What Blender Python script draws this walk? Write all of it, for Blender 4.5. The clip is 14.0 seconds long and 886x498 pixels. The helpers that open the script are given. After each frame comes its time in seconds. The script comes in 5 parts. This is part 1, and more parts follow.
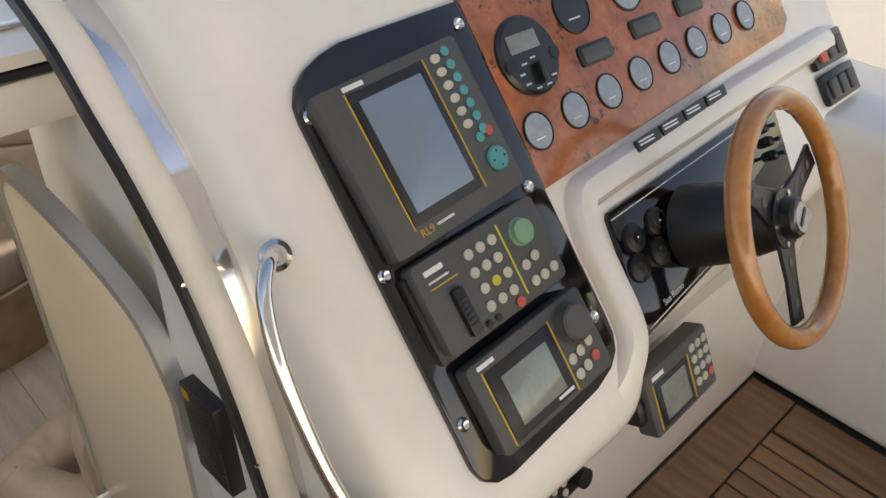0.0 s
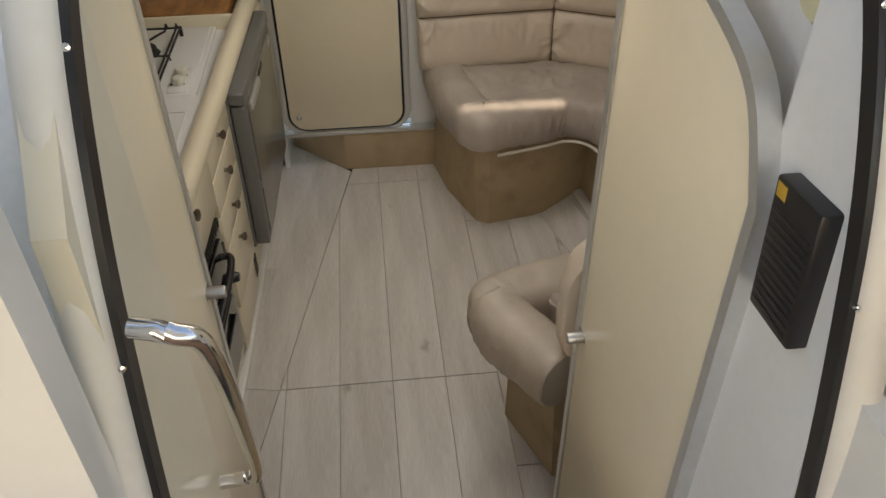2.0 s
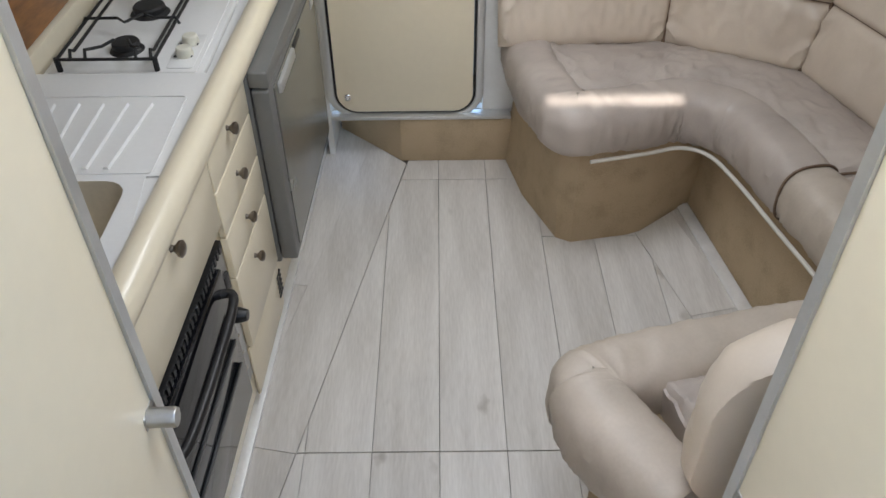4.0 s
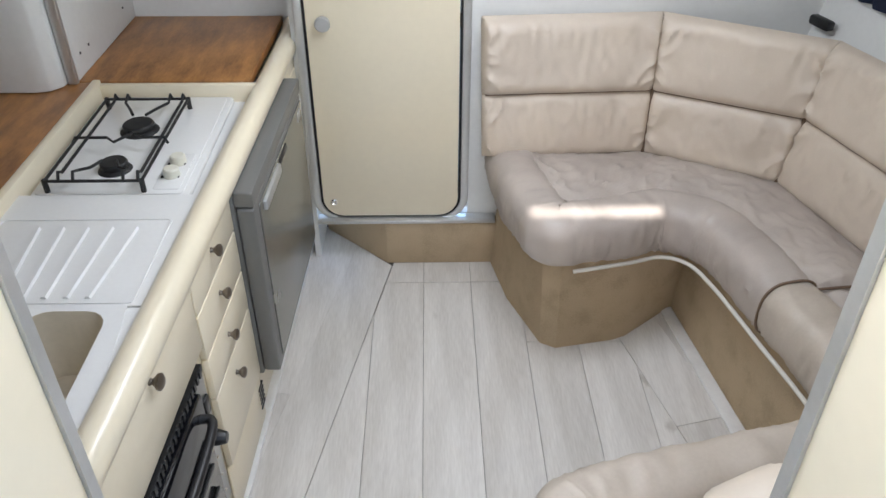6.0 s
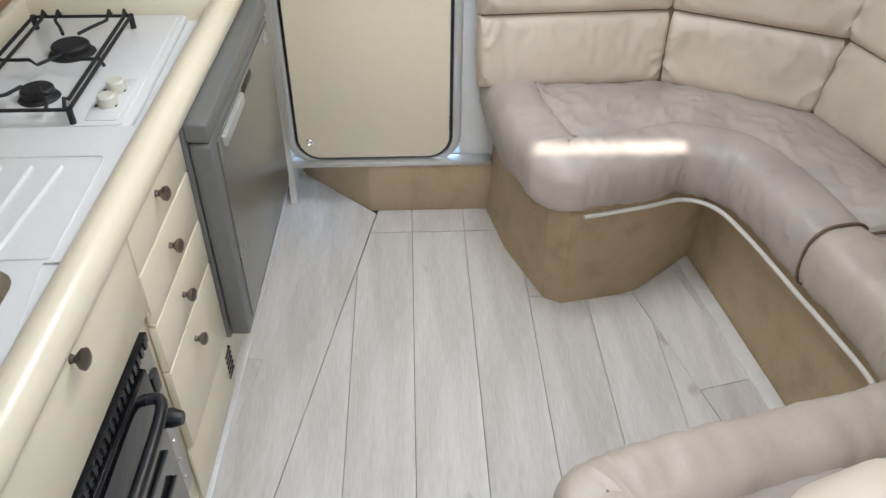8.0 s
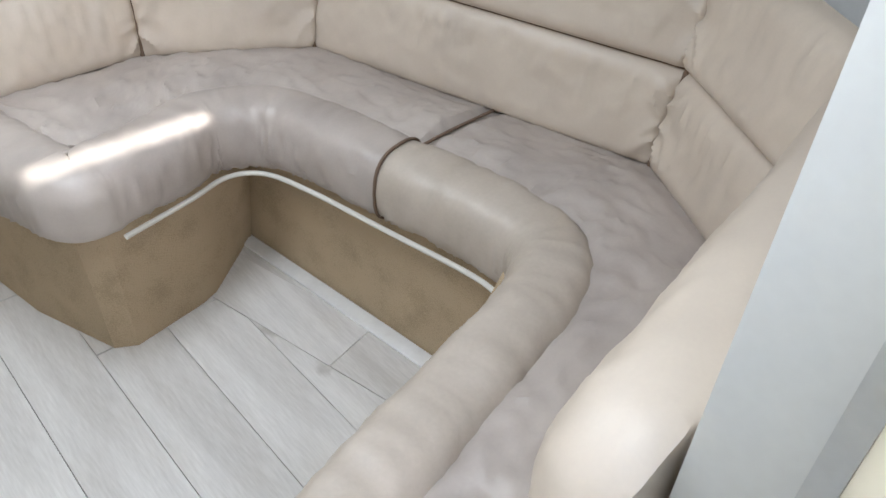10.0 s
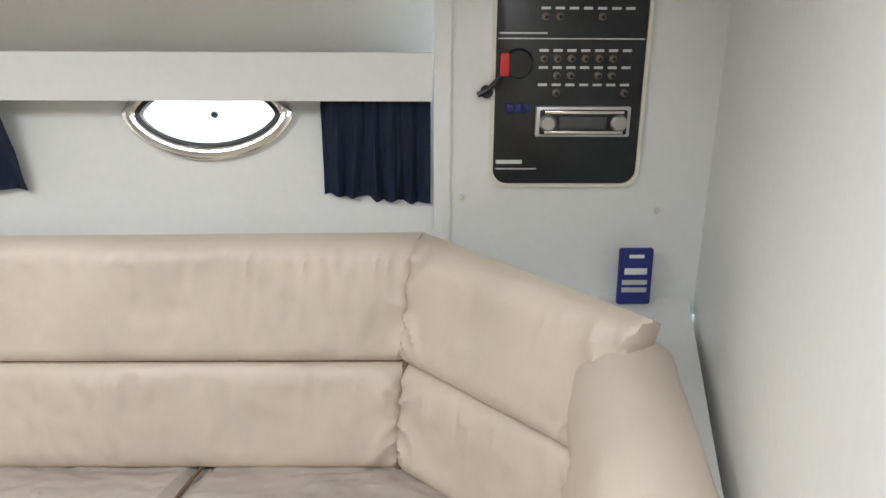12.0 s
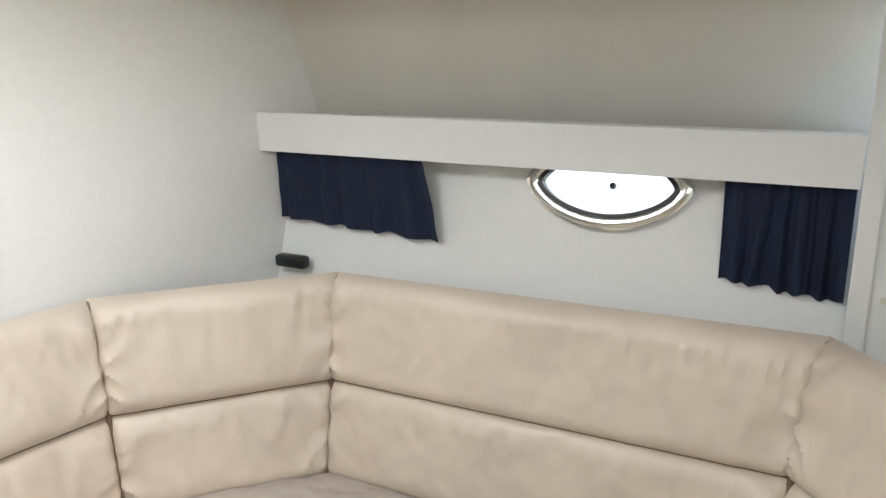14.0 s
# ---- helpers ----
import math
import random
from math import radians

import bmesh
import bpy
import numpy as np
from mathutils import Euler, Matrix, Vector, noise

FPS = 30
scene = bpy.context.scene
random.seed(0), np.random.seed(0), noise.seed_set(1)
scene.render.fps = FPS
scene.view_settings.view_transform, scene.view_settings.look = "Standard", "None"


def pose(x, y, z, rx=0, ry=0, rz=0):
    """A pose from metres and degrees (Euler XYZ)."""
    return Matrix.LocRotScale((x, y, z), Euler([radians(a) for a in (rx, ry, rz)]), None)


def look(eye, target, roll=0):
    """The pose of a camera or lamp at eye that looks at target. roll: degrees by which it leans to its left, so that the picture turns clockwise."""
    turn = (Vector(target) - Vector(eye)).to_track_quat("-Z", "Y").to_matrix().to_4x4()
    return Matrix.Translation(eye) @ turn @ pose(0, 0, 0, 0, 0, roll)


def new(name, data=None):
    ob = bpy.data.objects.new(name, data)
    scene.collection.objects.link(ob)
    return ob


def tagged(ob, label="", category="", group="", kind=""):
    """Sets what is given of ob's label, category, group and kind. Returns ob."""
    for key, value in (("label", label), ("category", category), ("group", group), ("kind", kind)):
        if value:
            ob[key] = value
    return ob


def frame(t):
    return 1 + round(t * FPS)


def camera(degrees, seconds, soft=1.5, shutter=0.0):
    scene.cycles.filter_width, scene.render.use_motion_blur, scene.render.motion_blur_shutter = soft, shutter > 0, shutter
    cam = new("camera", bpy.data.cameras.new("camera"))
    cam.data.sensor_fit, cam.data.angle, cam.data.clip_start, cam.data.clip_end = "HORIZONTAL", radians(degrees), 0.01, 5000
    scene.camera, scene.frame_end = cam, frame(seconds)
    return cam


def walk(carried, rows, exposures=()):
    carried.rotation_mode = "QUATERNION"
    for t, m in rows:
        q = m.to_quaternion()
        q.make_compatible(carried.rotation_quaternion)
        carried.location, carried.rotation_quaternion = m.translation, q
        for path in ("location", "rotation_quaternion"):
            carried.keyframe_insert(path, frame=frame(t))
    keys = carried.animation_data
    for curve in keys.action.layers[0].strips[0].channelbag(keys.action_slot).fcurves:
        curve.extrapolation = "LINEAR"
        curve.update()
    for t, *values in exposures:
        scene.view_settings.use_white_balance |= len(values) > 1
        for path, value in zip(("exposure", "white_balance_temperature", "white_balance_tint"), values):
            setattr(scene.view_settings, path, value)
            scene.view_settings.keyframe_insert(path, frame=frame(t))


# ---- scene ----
cam = camera(58.7, 14.0)
PATH = [
    (0, (0.284, -3.165, 2.401), (1.438, -2.053, 1.204), 3.2),
    (0.3, (0.273, -3.207, 2.394), (1.260, -1.944, 1.196), 3.2),
    (0.5, (0.265, -3.257, 2.390), (1.133, -1.917, 1.185), 3.2),
    (0.8, (0.243, -3.319, 2.372), (0.932, -1.871, 1.164), 3.4),
    (1, (0.240, -3.337, 2.365), (0.781, -1.845, 1.148), 2.9),
    (1.2, (0.212, -3.300, 2.322), (0.660, -1.775, 1.114), 2.0),
    (1.5, (0.178, -3.213, 2.222), (0.47, -1.657, 1.0), 0.7),
    (1.8, (0.149, -3.115, 2.095), (0.348, -1.557, 0.857), -0.3),
    (2, (0.151, -3.035, 2.018), (0.298, -1.48, 0.769), -0.8),
    (4.3, (0.164, -2.405, 1.776), (0.148, -0.902, 0.457), -1.0),
    (4.5, (0.173, -2.4, 1.81), (0.148, -0.812, 0.594), -1.2),
    (5, (0.169, -2.391, 1.853), (0.17, -0.674, 0.828), -1.5),
    (5.5, (0.182, -2.379, 1.862), (0.199, -0.691, 0.79), -0.6),
    (6, (0.177, -2.37, 1.866), (0.206, -0.748, 0.696), 0.1),
    (6.5, (0.167, -2.324, 1.855), (0.185, -0.738, 0.637), 1.2),
    (7, (0.174, -2.267, 1.793), (0.163, -0.689, 0.563), 1.4),
    (7.5, (0.151, -2.2, 1.745), (0.152, -0.624, 0.514), 0.4),
    (8, (0.157, -2.129, 1.666), (0.226, -0.583, 0.399), 0.4),
    (8.5, (0.174, -2.046, 1.542), (0.568, -0.564, 0.258), 5.0),
    (8.7, (0.182, -2.021, 1.546), (0.738, -0.607, 0.245), 6.1),
    (10.8, (0.19, -1.722, 1.449), (1.475, -0.755, 0.261), 3.1),
    (11, (0.166, -1.676, 1.464), (1.528, -0.731, 0.343), 2.7),
    (11.5, (0.199, -1.58, 1.479), (1.818, -0.823, 0.581), 0.9),
    (11.6, (0.176, -1.564, 1.485), (1.847, -0.873, 0.631), 0.9),
    (12, (0.26, -1.535, 1.509), (2.079, -1.052, 0.831), 0.4),
    (12.5, (0.292, -1.545, 1.464), (2.179, -1.072, 0.997), 0.7),
    (13, (0.328, -1.564, 1.508), (2.146, -0.845, 1.082), 0.9),
    (13.2, (0.331, -1.515, 1.545), (2.097, -0.708, 1.068), 0.6),
    (13.5, (0.338, -1.512, 1.541), (1.978, -0.481, 1.043), -0.0),
    (14, (0.296, -1.49, 1.54), (1.706, -0.179, 0.996), -1.0),
]
walk(cam, [(t, look(eye, target, roll)) for t, eye, target, roll in PATH], exposures=[(0, 0.9, 8500, 17), (1.5, 1.0, 8400, 15), (2.2, 1.5, 8000, 13), (4.3, 2.2, 6350, 12), (5, 2.42, 6250, 12), (6.8, 2.5, 6250, 12), (7.5, 2.5, 6600, 12), (8.3, 2.6, 6250, 11), (8.7, 2.65, 6200, 11), (11, 2.8, 5950, 9), (11.5, 2.9, 6550, 11), (12.5, 3.1, 6650, 10), (14, 2.88, 6650, 10)])

world = bpy.data.worlds.new("world")
scene.world = world
world.use_nodes = True
wn = world.node_tree
sky = wn.nodes.new("ShaderNodeTexSky")
sky.sky_type = "NISHITA"
sky.sun_disc = False
sky.sun_elevation = radians(34.7)
sky.sun_rotation = radians(196)
wn.links.new(sky.outputs[0], wn.nodes["Background"].inputs[0])
wn.nodes["Background"].inputs[1].default_value = 0.15

SUNWARD = Vector((-0.45, -1.55, 1.12)).normalized()
sun = new("sun", bpy.data.lights.new("sun", "SUN"))
sun.data.energy, sun.data.angle, sun.data.color = 2.2, radians(0.5), (1, 0.95, 0.87)
sun.matrix_basis = look(SUNWARD * 10, (0, 0, 0))


def fill_lamp(name, eye, target, w, h, power, colour=(1, 0.98, 0.95)):
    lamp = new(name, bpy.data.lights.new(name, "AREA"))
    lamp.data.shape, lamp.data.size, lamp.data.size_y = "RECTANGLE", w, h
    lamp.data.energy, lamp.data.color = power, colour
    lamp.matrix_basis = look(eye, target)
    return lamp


# Added fill for the cabin, set in ceiling openings that are never seen.
fill_lamp("fill_forward", (0.35, -0.55, 1.86), (0.35, -0.549, 0), 0.5, 0.5, 2.1, (0.90, 0.95, 1.0))
fill_lamp("fill_aft", (0.3, -1.5, 1.86), (0.3, -1.499, 0), 0.5, 0.4, 1.3, (0.90, 0.95, 1.0))


# ---- materials ----
def material(name, colour, rough=0.5, metal=0.0, var=0.08, scale=6.0, fine=90.0, bump=0.0, coat=0.0, tint=None, stretch=(1, 1, 1), each=0.0, fw=0.5, crease=0.0):
    m = bpy.data.materials.new(name)
    m.use_nodes = True
    n, l = m.node_tree.nodes, m.node_tree.links
    b = n["Principled BSDF"]
    b.inputs["Roughness"].default_value, b.inputs["Metallic"].default_value = rough, metal
    b.inputs["Coat Weight"].default_value = coat
    co = n.new("ShaderNodeTexCoord")
    mp = n.new("ShaderNodeMapping")
    mp.inputs["Scale"].default_value = stretch
    l.new(co.outputs["Object"], mp.inputs[0])
    big, small = n.new("ShaderNodeTexNoise"), n.new("ShaderNodeTexNoise")
    big.inputs["Scale"].default_value, small.inputs["Scale"].default_value = scale, fine
    big.inputs["Detail"].default_value, small.inputs["Detail"].default_value = 4, 3
    mix = n.new("ShaderNodeMath")
    mix.operation = "ADD"
    half = n.new("ShaderNodeMath")
    half.operation = "MULTIPLY"
    half.inputs[1].default_value = fw
    for t in (big, small):
        l.new(mp.outputs[0], t.inputs["Vector"])
    l.new(small.outputs["Fac"], half.inputs[0])
    l.new(big.outputs["Fac"], mix.inputs[0])
    l.new(half.outputs[0], mix.inputs[1])
    last = mix.outputs[0]
    if each:
        info, em, ea = n.new("ShaderNodeObjectInfo"), n.new("ShaderNodeMath"), n.new("ShaderNodeMath")
        em.operation, ea.operation = "MULTIPLY_ADD", "ADD"
        em.inputs[1].default_value, em.inputs[2].default_value = each, -each / 2
        l.new(info.outputs["Random"], em.inputs[0])
        l.new(em.outputs[0], ea.inputs[0])
        l.new(last, ea.inputs[1])
        last = ea.outputs[0]
    ramp = n.new("ShaderNodeValToRGB")
    lo = tint or [c * (1 - var) for c in colour]
    hi = [min(1, c * (1 + var)) for c in colour]
    ramp.color_ramp.elements[0].position, ramp.color_ramp.elements[1].position = 0.25 + fw / 2, 0.75 + fw / 2
    ramp.color_ramp.elements[0].color, ramp.color_ramp.elements[1].color = (*lo, 1), (*hi, 1)
    l.new(last, ramp.inputs[0])
    l.new(ramp.outputs[0], b.inputs["Base Color"])
    rr = n.new("ShaderNodeMapRange")
    rr.inputs["To Min"].default_value, rr.inputs["To Max"].default_value = max(0.02, rough * 0.85), min(1, rough * 1.2)
    l.new(big.outputs["Fac"], rr.inputs[0])
    l.new(rr.outputs[0], b.inputs["Roughness"])
    if bump:
        bp = n.new("ShaderNodeBump")
        bp.inputs["Strength"].default_value, bp.inputs["Distance"].default_value = bump, 0.004
        l.new(mix.outputs[0], bp.inputs["Height"])
        l.new(bp.outputs[0], b.inputs["Normal"])
    if crease:
        rid, b2 = n.new("ShaderNodeTexNoise"), n.new("ShaderNodeBump")
        rid.noise_type = "RIDGED_MULTIFRACTAL"
        rid.inputs["Scale"].default_value, rid.inputs["Detail"].default_value = 5.5, 3
        rid.inputs["Distortion"].default_value = 0.6
        l.new(mp.outputs[0], rid.inputs["Vector"])
        b2.inputs["Strength"].default_value, b2.inputs["Distance"].default_value = crease, 0.010
        l.new(rid.outputs["Fac"], b2.inputs["Height"])
        l.new(bp.outputs[0], b2.inputs["Normal"])
        l.new(b2.outputs[0], b.inputs["Normal"])
    return m


GELCOAT = material("gelcoat", (0.80, 0.76, 0.69), 0.22, var=0.04, scale=2, fine=30, coat=0.3)
CABIN_WHITE = material("cabin_white", (0.74, 0.74, 0.72), 0.45, var=0.04, scale=2, fine=60, bump=0.03)
LINING = material("lining", (0.66, 0.63, 0.57), 0.7, var=0.05, scale=3, fine=200, bump=0.1)
CREAM = material("cream_lacquer", (0.80, 0.715, 0.545), 0.3, var=0.03, scale=2, fine=40, coat=0.2)
LEATHER = material("leather", (0.61, 0.525, 0.43), 0.42, var=0.07, scale=4, fine=160, bump=0.2, tint=(0.53, 0.45, 0.37), fw=0.15, crease=0.6)
SEAM = material("brown_seam", (0.16, 0.105, 0.07), 0.7)
SEAT_LEATHER = material("worn_leather", (0.46, 0.405, 0.36), 0.40, var=0.1, scale=6, fine=160, bump=0.25, tint=(0.37, 0.32, 0.285), fw=0.15, crease=1.0)
GRIMY_LEATHER = material("grimy_leather", (0.50, 0.435, 0.37), 0.42, var=0.1, scale=4.5, fine=120, bump=0.25, tint=(0.38, 0.325, 0.262), fw=0.2, crease=0.8)
CARPET = material("carpet", (0.46, 0.355, 0.23), 0.95, var=0.12, scale=9, fine=300, bump=0.9, tint=(0.39, 0.30, 0.19), fw=0.9)
STEEL = material("polished_steel", (0.78, 0.77, 0.75), 0.10, 1.0, var=0.05, scale=8, fine=120)
BRUSHED = material("brushed_steel", (0.50, 0.50, 0.49), 0.34, 1.0, var=0.06, scale=5, fine=200)
BRIGHT_ALU = material("bright_aluminium", (0.88, 0.88, 0.87), 0.4, 0.25, var=0.06, scale=14)
ALU = material("aluminium_trim", (0.62, 0.63, 0.63), 0.35, 0.7, var=0.06, scale=10)
BLACK = material("black_plastic", (0.012, 0.012, 0.013), 0.35, var=0.2, scale=20)
GLOSS_BLACK = material("gloss_black", (0.006, 0.006, 0.008), 0.08, var=0.1, scale=10, coat=0.3)
PANEL_BLACK = material("panel_black", (0.018, 0.02, 0.022), 0.3, var=0.2, scale=20)
GREY_PLASTIC = material("grey_plastic", (0.075, 0.075, 0.072), 0.5, var=0.1, scale=12, bump=0.05)
FRIDGE_GREY = material("fridge_grey", (0.20, 0.20, 0.195), 0.42, 0.3, var=0.05, scale=4)
FRIDGE_FACE = material("fridge_face", (0.30, 0.30, 0.28), 0.25, 0.7, var=0.04, scale=4)
ENAMEL = material("white_enamel", (0.80, 0.80, 0.79), 0.2, var=0.03, scale=3, coat=0.3)
WORKTOP = material("walnut_worktop", (0.42, 0.20, 0.065), 0.3, var=0.2, scale=7, fine=40, tint=(0.19, 0.08, 0.025), stretch=(3.5, 1, 1), fw=0.3)
VARNISH = material("varnished_wheel_wood", (0.50, 0.21, 0.055), 0.22, var=0.15, scale=6, fine=60, coat=0.6, tint=(0.36, 0.13, 0.03))
TEAK = material("teak", (0.24, 0.135, 0.075), 0.6, var=0.2, scale=5, fine=70, tint=(0.16, 0.085, 0.045), stretch=(9, 1, 1), each=0.25)
CAULK = material("caulk", (0.02, 0.018, 0.016), 0.7)
PLANK = material("pale_oak_laminate", (0.75, 0.725, 0.69), 0.36, var=0.05, scale=2.2, fine=26, tint=(0.57, 0.54, 0.50), stretch=(7, 0.8, 1), each=0.2, bump=0.05)
UNDERLAY = material("dark_underlay", (0.10, 0.085, 0.07), 0.8)
SCREEN = material("lcd_screen", (0.17, 0.23, 0.30), 0.10, var=0.04, scale=2, coat=0.5)
SCREEN_DIM = material("dim_lcd_screen", (0.20, 0.23, 0.20), 0.08, var=0.2, scale=6, coat=0.6)
BTN = material("pale_button", (0.50, 0.49, 0.40), 0.5)
BTN_TEAL = material("teal_button", (0.05, 0.30, 0.31), 0.5)
BTN_RED = material("red_button", (0.55, 0.10, 0.07), 0.5)
BTN_GREEN = material("green_button", (0.17, 0.36, 0.22), 0.45)
BTN_YELLOW = material("yellow_button", (0.55, 0.45, 0.06), 0.5)
GOLD = material("gold_line", (0.55, 0.33, 0.04), 0.4)
WHITE_INK = material("white_ink", (0.75, 0.75, 0.73), 0.5)
GAUGE = material("gauge_glass", (0.30, 0.34, 0.36), 0.12, var=0.15, scale=30, coat=0.8)
NAVY = material("navy_curtain", (0.005, 0.011, 0.034), 0.85, var=0.3, scale=20, fine=250, bump=0.3)
CARD_BLUE = material("blue_card", (0.015, 0.025, 0.17), 0.35)
RED = material("red_plastic", (0.62, 0.03, 0.02), 0.4)
PEWTER = material("pewter", (0.20, 0.17, 0.14), 0.35, 0.9)
IRON = material("cast_iron", (0.012, 0.012, 0.013), 0.55)
YELLOWED = material("yellowed_plastic", (0.70, 0.65, 0.42), 0.45)
GREEN_WHITE = material("warm_white_plastic", (0.70, 0.68, 0.58), 0.4)


def burl(name):
    m = material(name, (0.40, 0.125, 0.045), 0.25, var=0.3, scale=9, fine=45, coat=0.5, tint=(0.20, 0.055, 0.02))
    n, l = m.node_tree.nodes, m.node_tree.links
    ramp = next(x for x in n if x.type == "VALTORGB")
    vor, mask, mx = n.new("ShaderNodeTexVoronoi"), n.new("ShaderNodeTexNoise"), n.new("ShaderNodeMix")
    vor.inputs["Scale"].default_value, mask.inputs["Scale"].default_value = 75, 11
    co = next(x for x in n if x.type == "TEX_COORD")
    warp, add = n.new("ShaderNodeTexNoise"), n.new("ShaderNodeVectorMath")
    warp.inputs["Scale"].default_value = 40
    add.operation = "MULTIPLY_ADD"
    add.inputs[1].default_value = (0.03, 0.03, 0.03)
    l.new(co.outputs["Object"], warp.inputs[0])
    l.new(warp.outputs["Color"], add.inputs[0])
    l.new(co.outputs["Object"], add.inputs[2])
    l.new(add.outputs[0], vor.inputs["Vector"])
    l.new(co.outputs["Object"], mask.inputs["Vector"])
    spot, cl, mul = n.new("ShaderNodeMapRange"), n.new("ShaderNodeMapRange"), n.new("ShaderNodeMath")
    spot.inputs["From Min"].default_value, spot.inputs["From Max"].default_value = 0.18, 0.42
    spot.inputs["To Min"].default_value, spot.inputs["To Max"].default_value = 1, 0
    cl.inputs["From Min"].default_value, cl.inputs["From Max"].default_value = 0.5, 0.62
    mul.operation = "MULTIPLY"
    l.new(vor.outputs["Distance"], spot.inputs[0])
    l.new(mask.outputs["Fac"], cl.inputs[0])
    l.new(spot.outputs[0], mul.inputs[0])
    l.new(cl.outputs[0], mul.inputs[1])
    mx.data_type = "RGBA"
    mx.inputs["B"].default_value = (0.05, 0.012, 0.008, 1)
    l.new(mul.outputs[0], mx.inputs["Factor"])
    l.new(ramp.outputs[0], mx.inputs["A"])
    l.new(mx.outputs["Result"], n["Principled BSDF"].inputs["Base Color"])
    return m


BURL = burl("burl_veneer")


def knots(m):
    """Scattered dark knots drawn out along the boards."""
    n, l = m.node_tree.nodes, m.node_tree.links
    ramp = next(x for x in n if x.type == "VALTORGB")
    co, info = next(x for x in n if x.type == "TEX_COORD"), n.new("ShaderNodeObjectInfo")
    shift, mp, vor, warp, near, mx = [n.new("ShaderNode" + k) for k in ("VectorMath", "Mapping", "TexVoronoi", "TexNoise", "MapRange", "Mix")]
    shift.operation = "MULTIPLY_ADD"
    shift.inputs[1].default_value = (0.05, 0.05, 0)
    warp.inputs["Scale"].default_value = 22
    l.new(co.outputs["Object"], warp.inputs[0])
    l.new(warp.outputs["Color"], shift.inputs[0])
    l.new(co.outputs["Object"], shift.inputs[2])
    mp.inputs["Scale"].default_value = (9, 4.2, 0)
    l.new(shift.outputs[0], mp.inputs[0])
    vor.voronoi_dimensions = "4D"
    vor.inputs["Scale"].default_value = 1.0
    mul = n.new("ShaderNodeMath")
    mul.operation = "MULTIPLY"
    mul.inputs[1].default_value = 40
    l.new(info.outputs["Random"], mul.inputs[0])
    l.new(mul.outputs[0], vor.inputs["W"])
    l.new(mp.outputs[0], vor.inputs["Vector"])
    near.inputs["From Min"].default_value, near.inputs["From Max"].default_value = 0.05, 0.17
    near.inputs["To Min"].default_value, near.inputs["To Max"].default_value = 0.6, 0
    l.new(vor.outputs["Distance"], near.inputs[0])
    mx.data_type = "RGBA"
    mx.inputs["B"].default_value = (0.27, 0.235, 0.19, 1)
    l.new(near.outputs[0], mx.inputs["Factor"])
    l.new(ramp.outputs[0], mx.inputs["A"])
    l.new(mx.outputs["Result"], n["Principled BSDF"].inputs["Base Color"])


knots(PLANK)


def cover_cloth(name):
    """Pale cloth of the unseen cover; passes some sun to brighten the cockpit."""
    m = material(name, (0.80, 0.78, 0.74), 0.8, var=0.04, scale=3, fine=150)
    n, l = m.node_tree.nodes, m.node_tree.links
    tr, mx = n.new("ShaderNodeBsdfTranslucent"), n.new("ShaderNodeMixShader")
    tr.inputs[0].default_value = (0.80, 0.79, 0.76, 1)
    mx.inputs[0].default_value = 0.55
    out = next(x for x in n if x.type == "OUTPUT_MATERIAL")
    l.new(n["Principled BSDF"].outputs[0], mx.inputs[1])
    l.new(tr.outputs[0], mx.inputs[2])
    l.new(mx.outputs[0], out.inputs[0])
    return m


COVER_CLOTH = cover_cloth("sun_cover_cloth")


def glass(name):
    m = bpy.data.materials.new(name)
    m.use_nodes = True
    b = m.node_tree.nodes["Principled BSDF"]
    b.inputs["Transmission Weight"].default_value, b.inputs["Roughness"].default_value = 1, 0.02
    b.inputs["IOR"].default_value, b.inputs["Base Color"].default_value = 1.2, (0.95, 0.96, 0.95, 1)
    return m


GLASS = glass("pane_glass")


# ---- mesh helpers ----
def mesh(name, verts, faces, mat, parent=None, bevel=0.0, seg=2, smooth=True, m=None):
    me = bpy.data.meshes.new(name)
    bm = bmesh.new()
    vs = [bm.verts.new(v) for v in verts]
    for f in faces:
        try:
            bm.faces.new([vs[i] for i in f])
        except ValueError:
            pass
    bmesh.ops.recalc_face_normals(bm, faces=bm.faces)
    if bevel:
        sharp = [e for e in bm.edges if len(e.link_faces) == 2 and e.calc_face_angle() > 0.5]
        bmesh.ops.bevel(bm, geom=sharp, offset=bevel, segments=seg, affect="EDGES", profile=0.5, clamp_overlap=True)
    bm.to_mesh(me)
    bm.free()
    if smooth:
        me.shade_smooth()
        me.set_sharp_from_angle(angle=radians(35))
    me.materials.append(mat)
    ob = new(name, me)
    if m is not None:
        ob.matrix_basis = m
    if parent is not None:
        ob.parent = parent
    return ob


def box(name, lo, hi, mat, parent=None, bevel=0.004, m=None, seg=2):
    (a, b, c), (d, e, f) = lo, hi
    v = [(x, y, z) for x in (a, d) for y in (b, e) for z in (c, f)]
    return mesh(name, v, [(0, 1, 3, 2), (4, 6, 7, 5), (0, 4, 5, 1), (2, 3, 7, 6), (0, 2, 6, 4), (1, 5, 7, 3)], mat, parent, bevel, seg, True, m)


def prism(name, poly, z0, z1, mat, parent=None, bevel=0.0, m=None, seg=2):
    k = len(poly)
    v = [(x, y, z0) for x, y in poly] + [(x, y, z1) for x, y in poly]
    f = [tuple(range(k))[::-1], tuple(range(k, 2 * k))] + [(i, (i + 1) % k, k + (i + 1) % k, k + i) for i in range(k)]
    return mesh(name, v, f, mat, parent, bevel, seg, True, m)


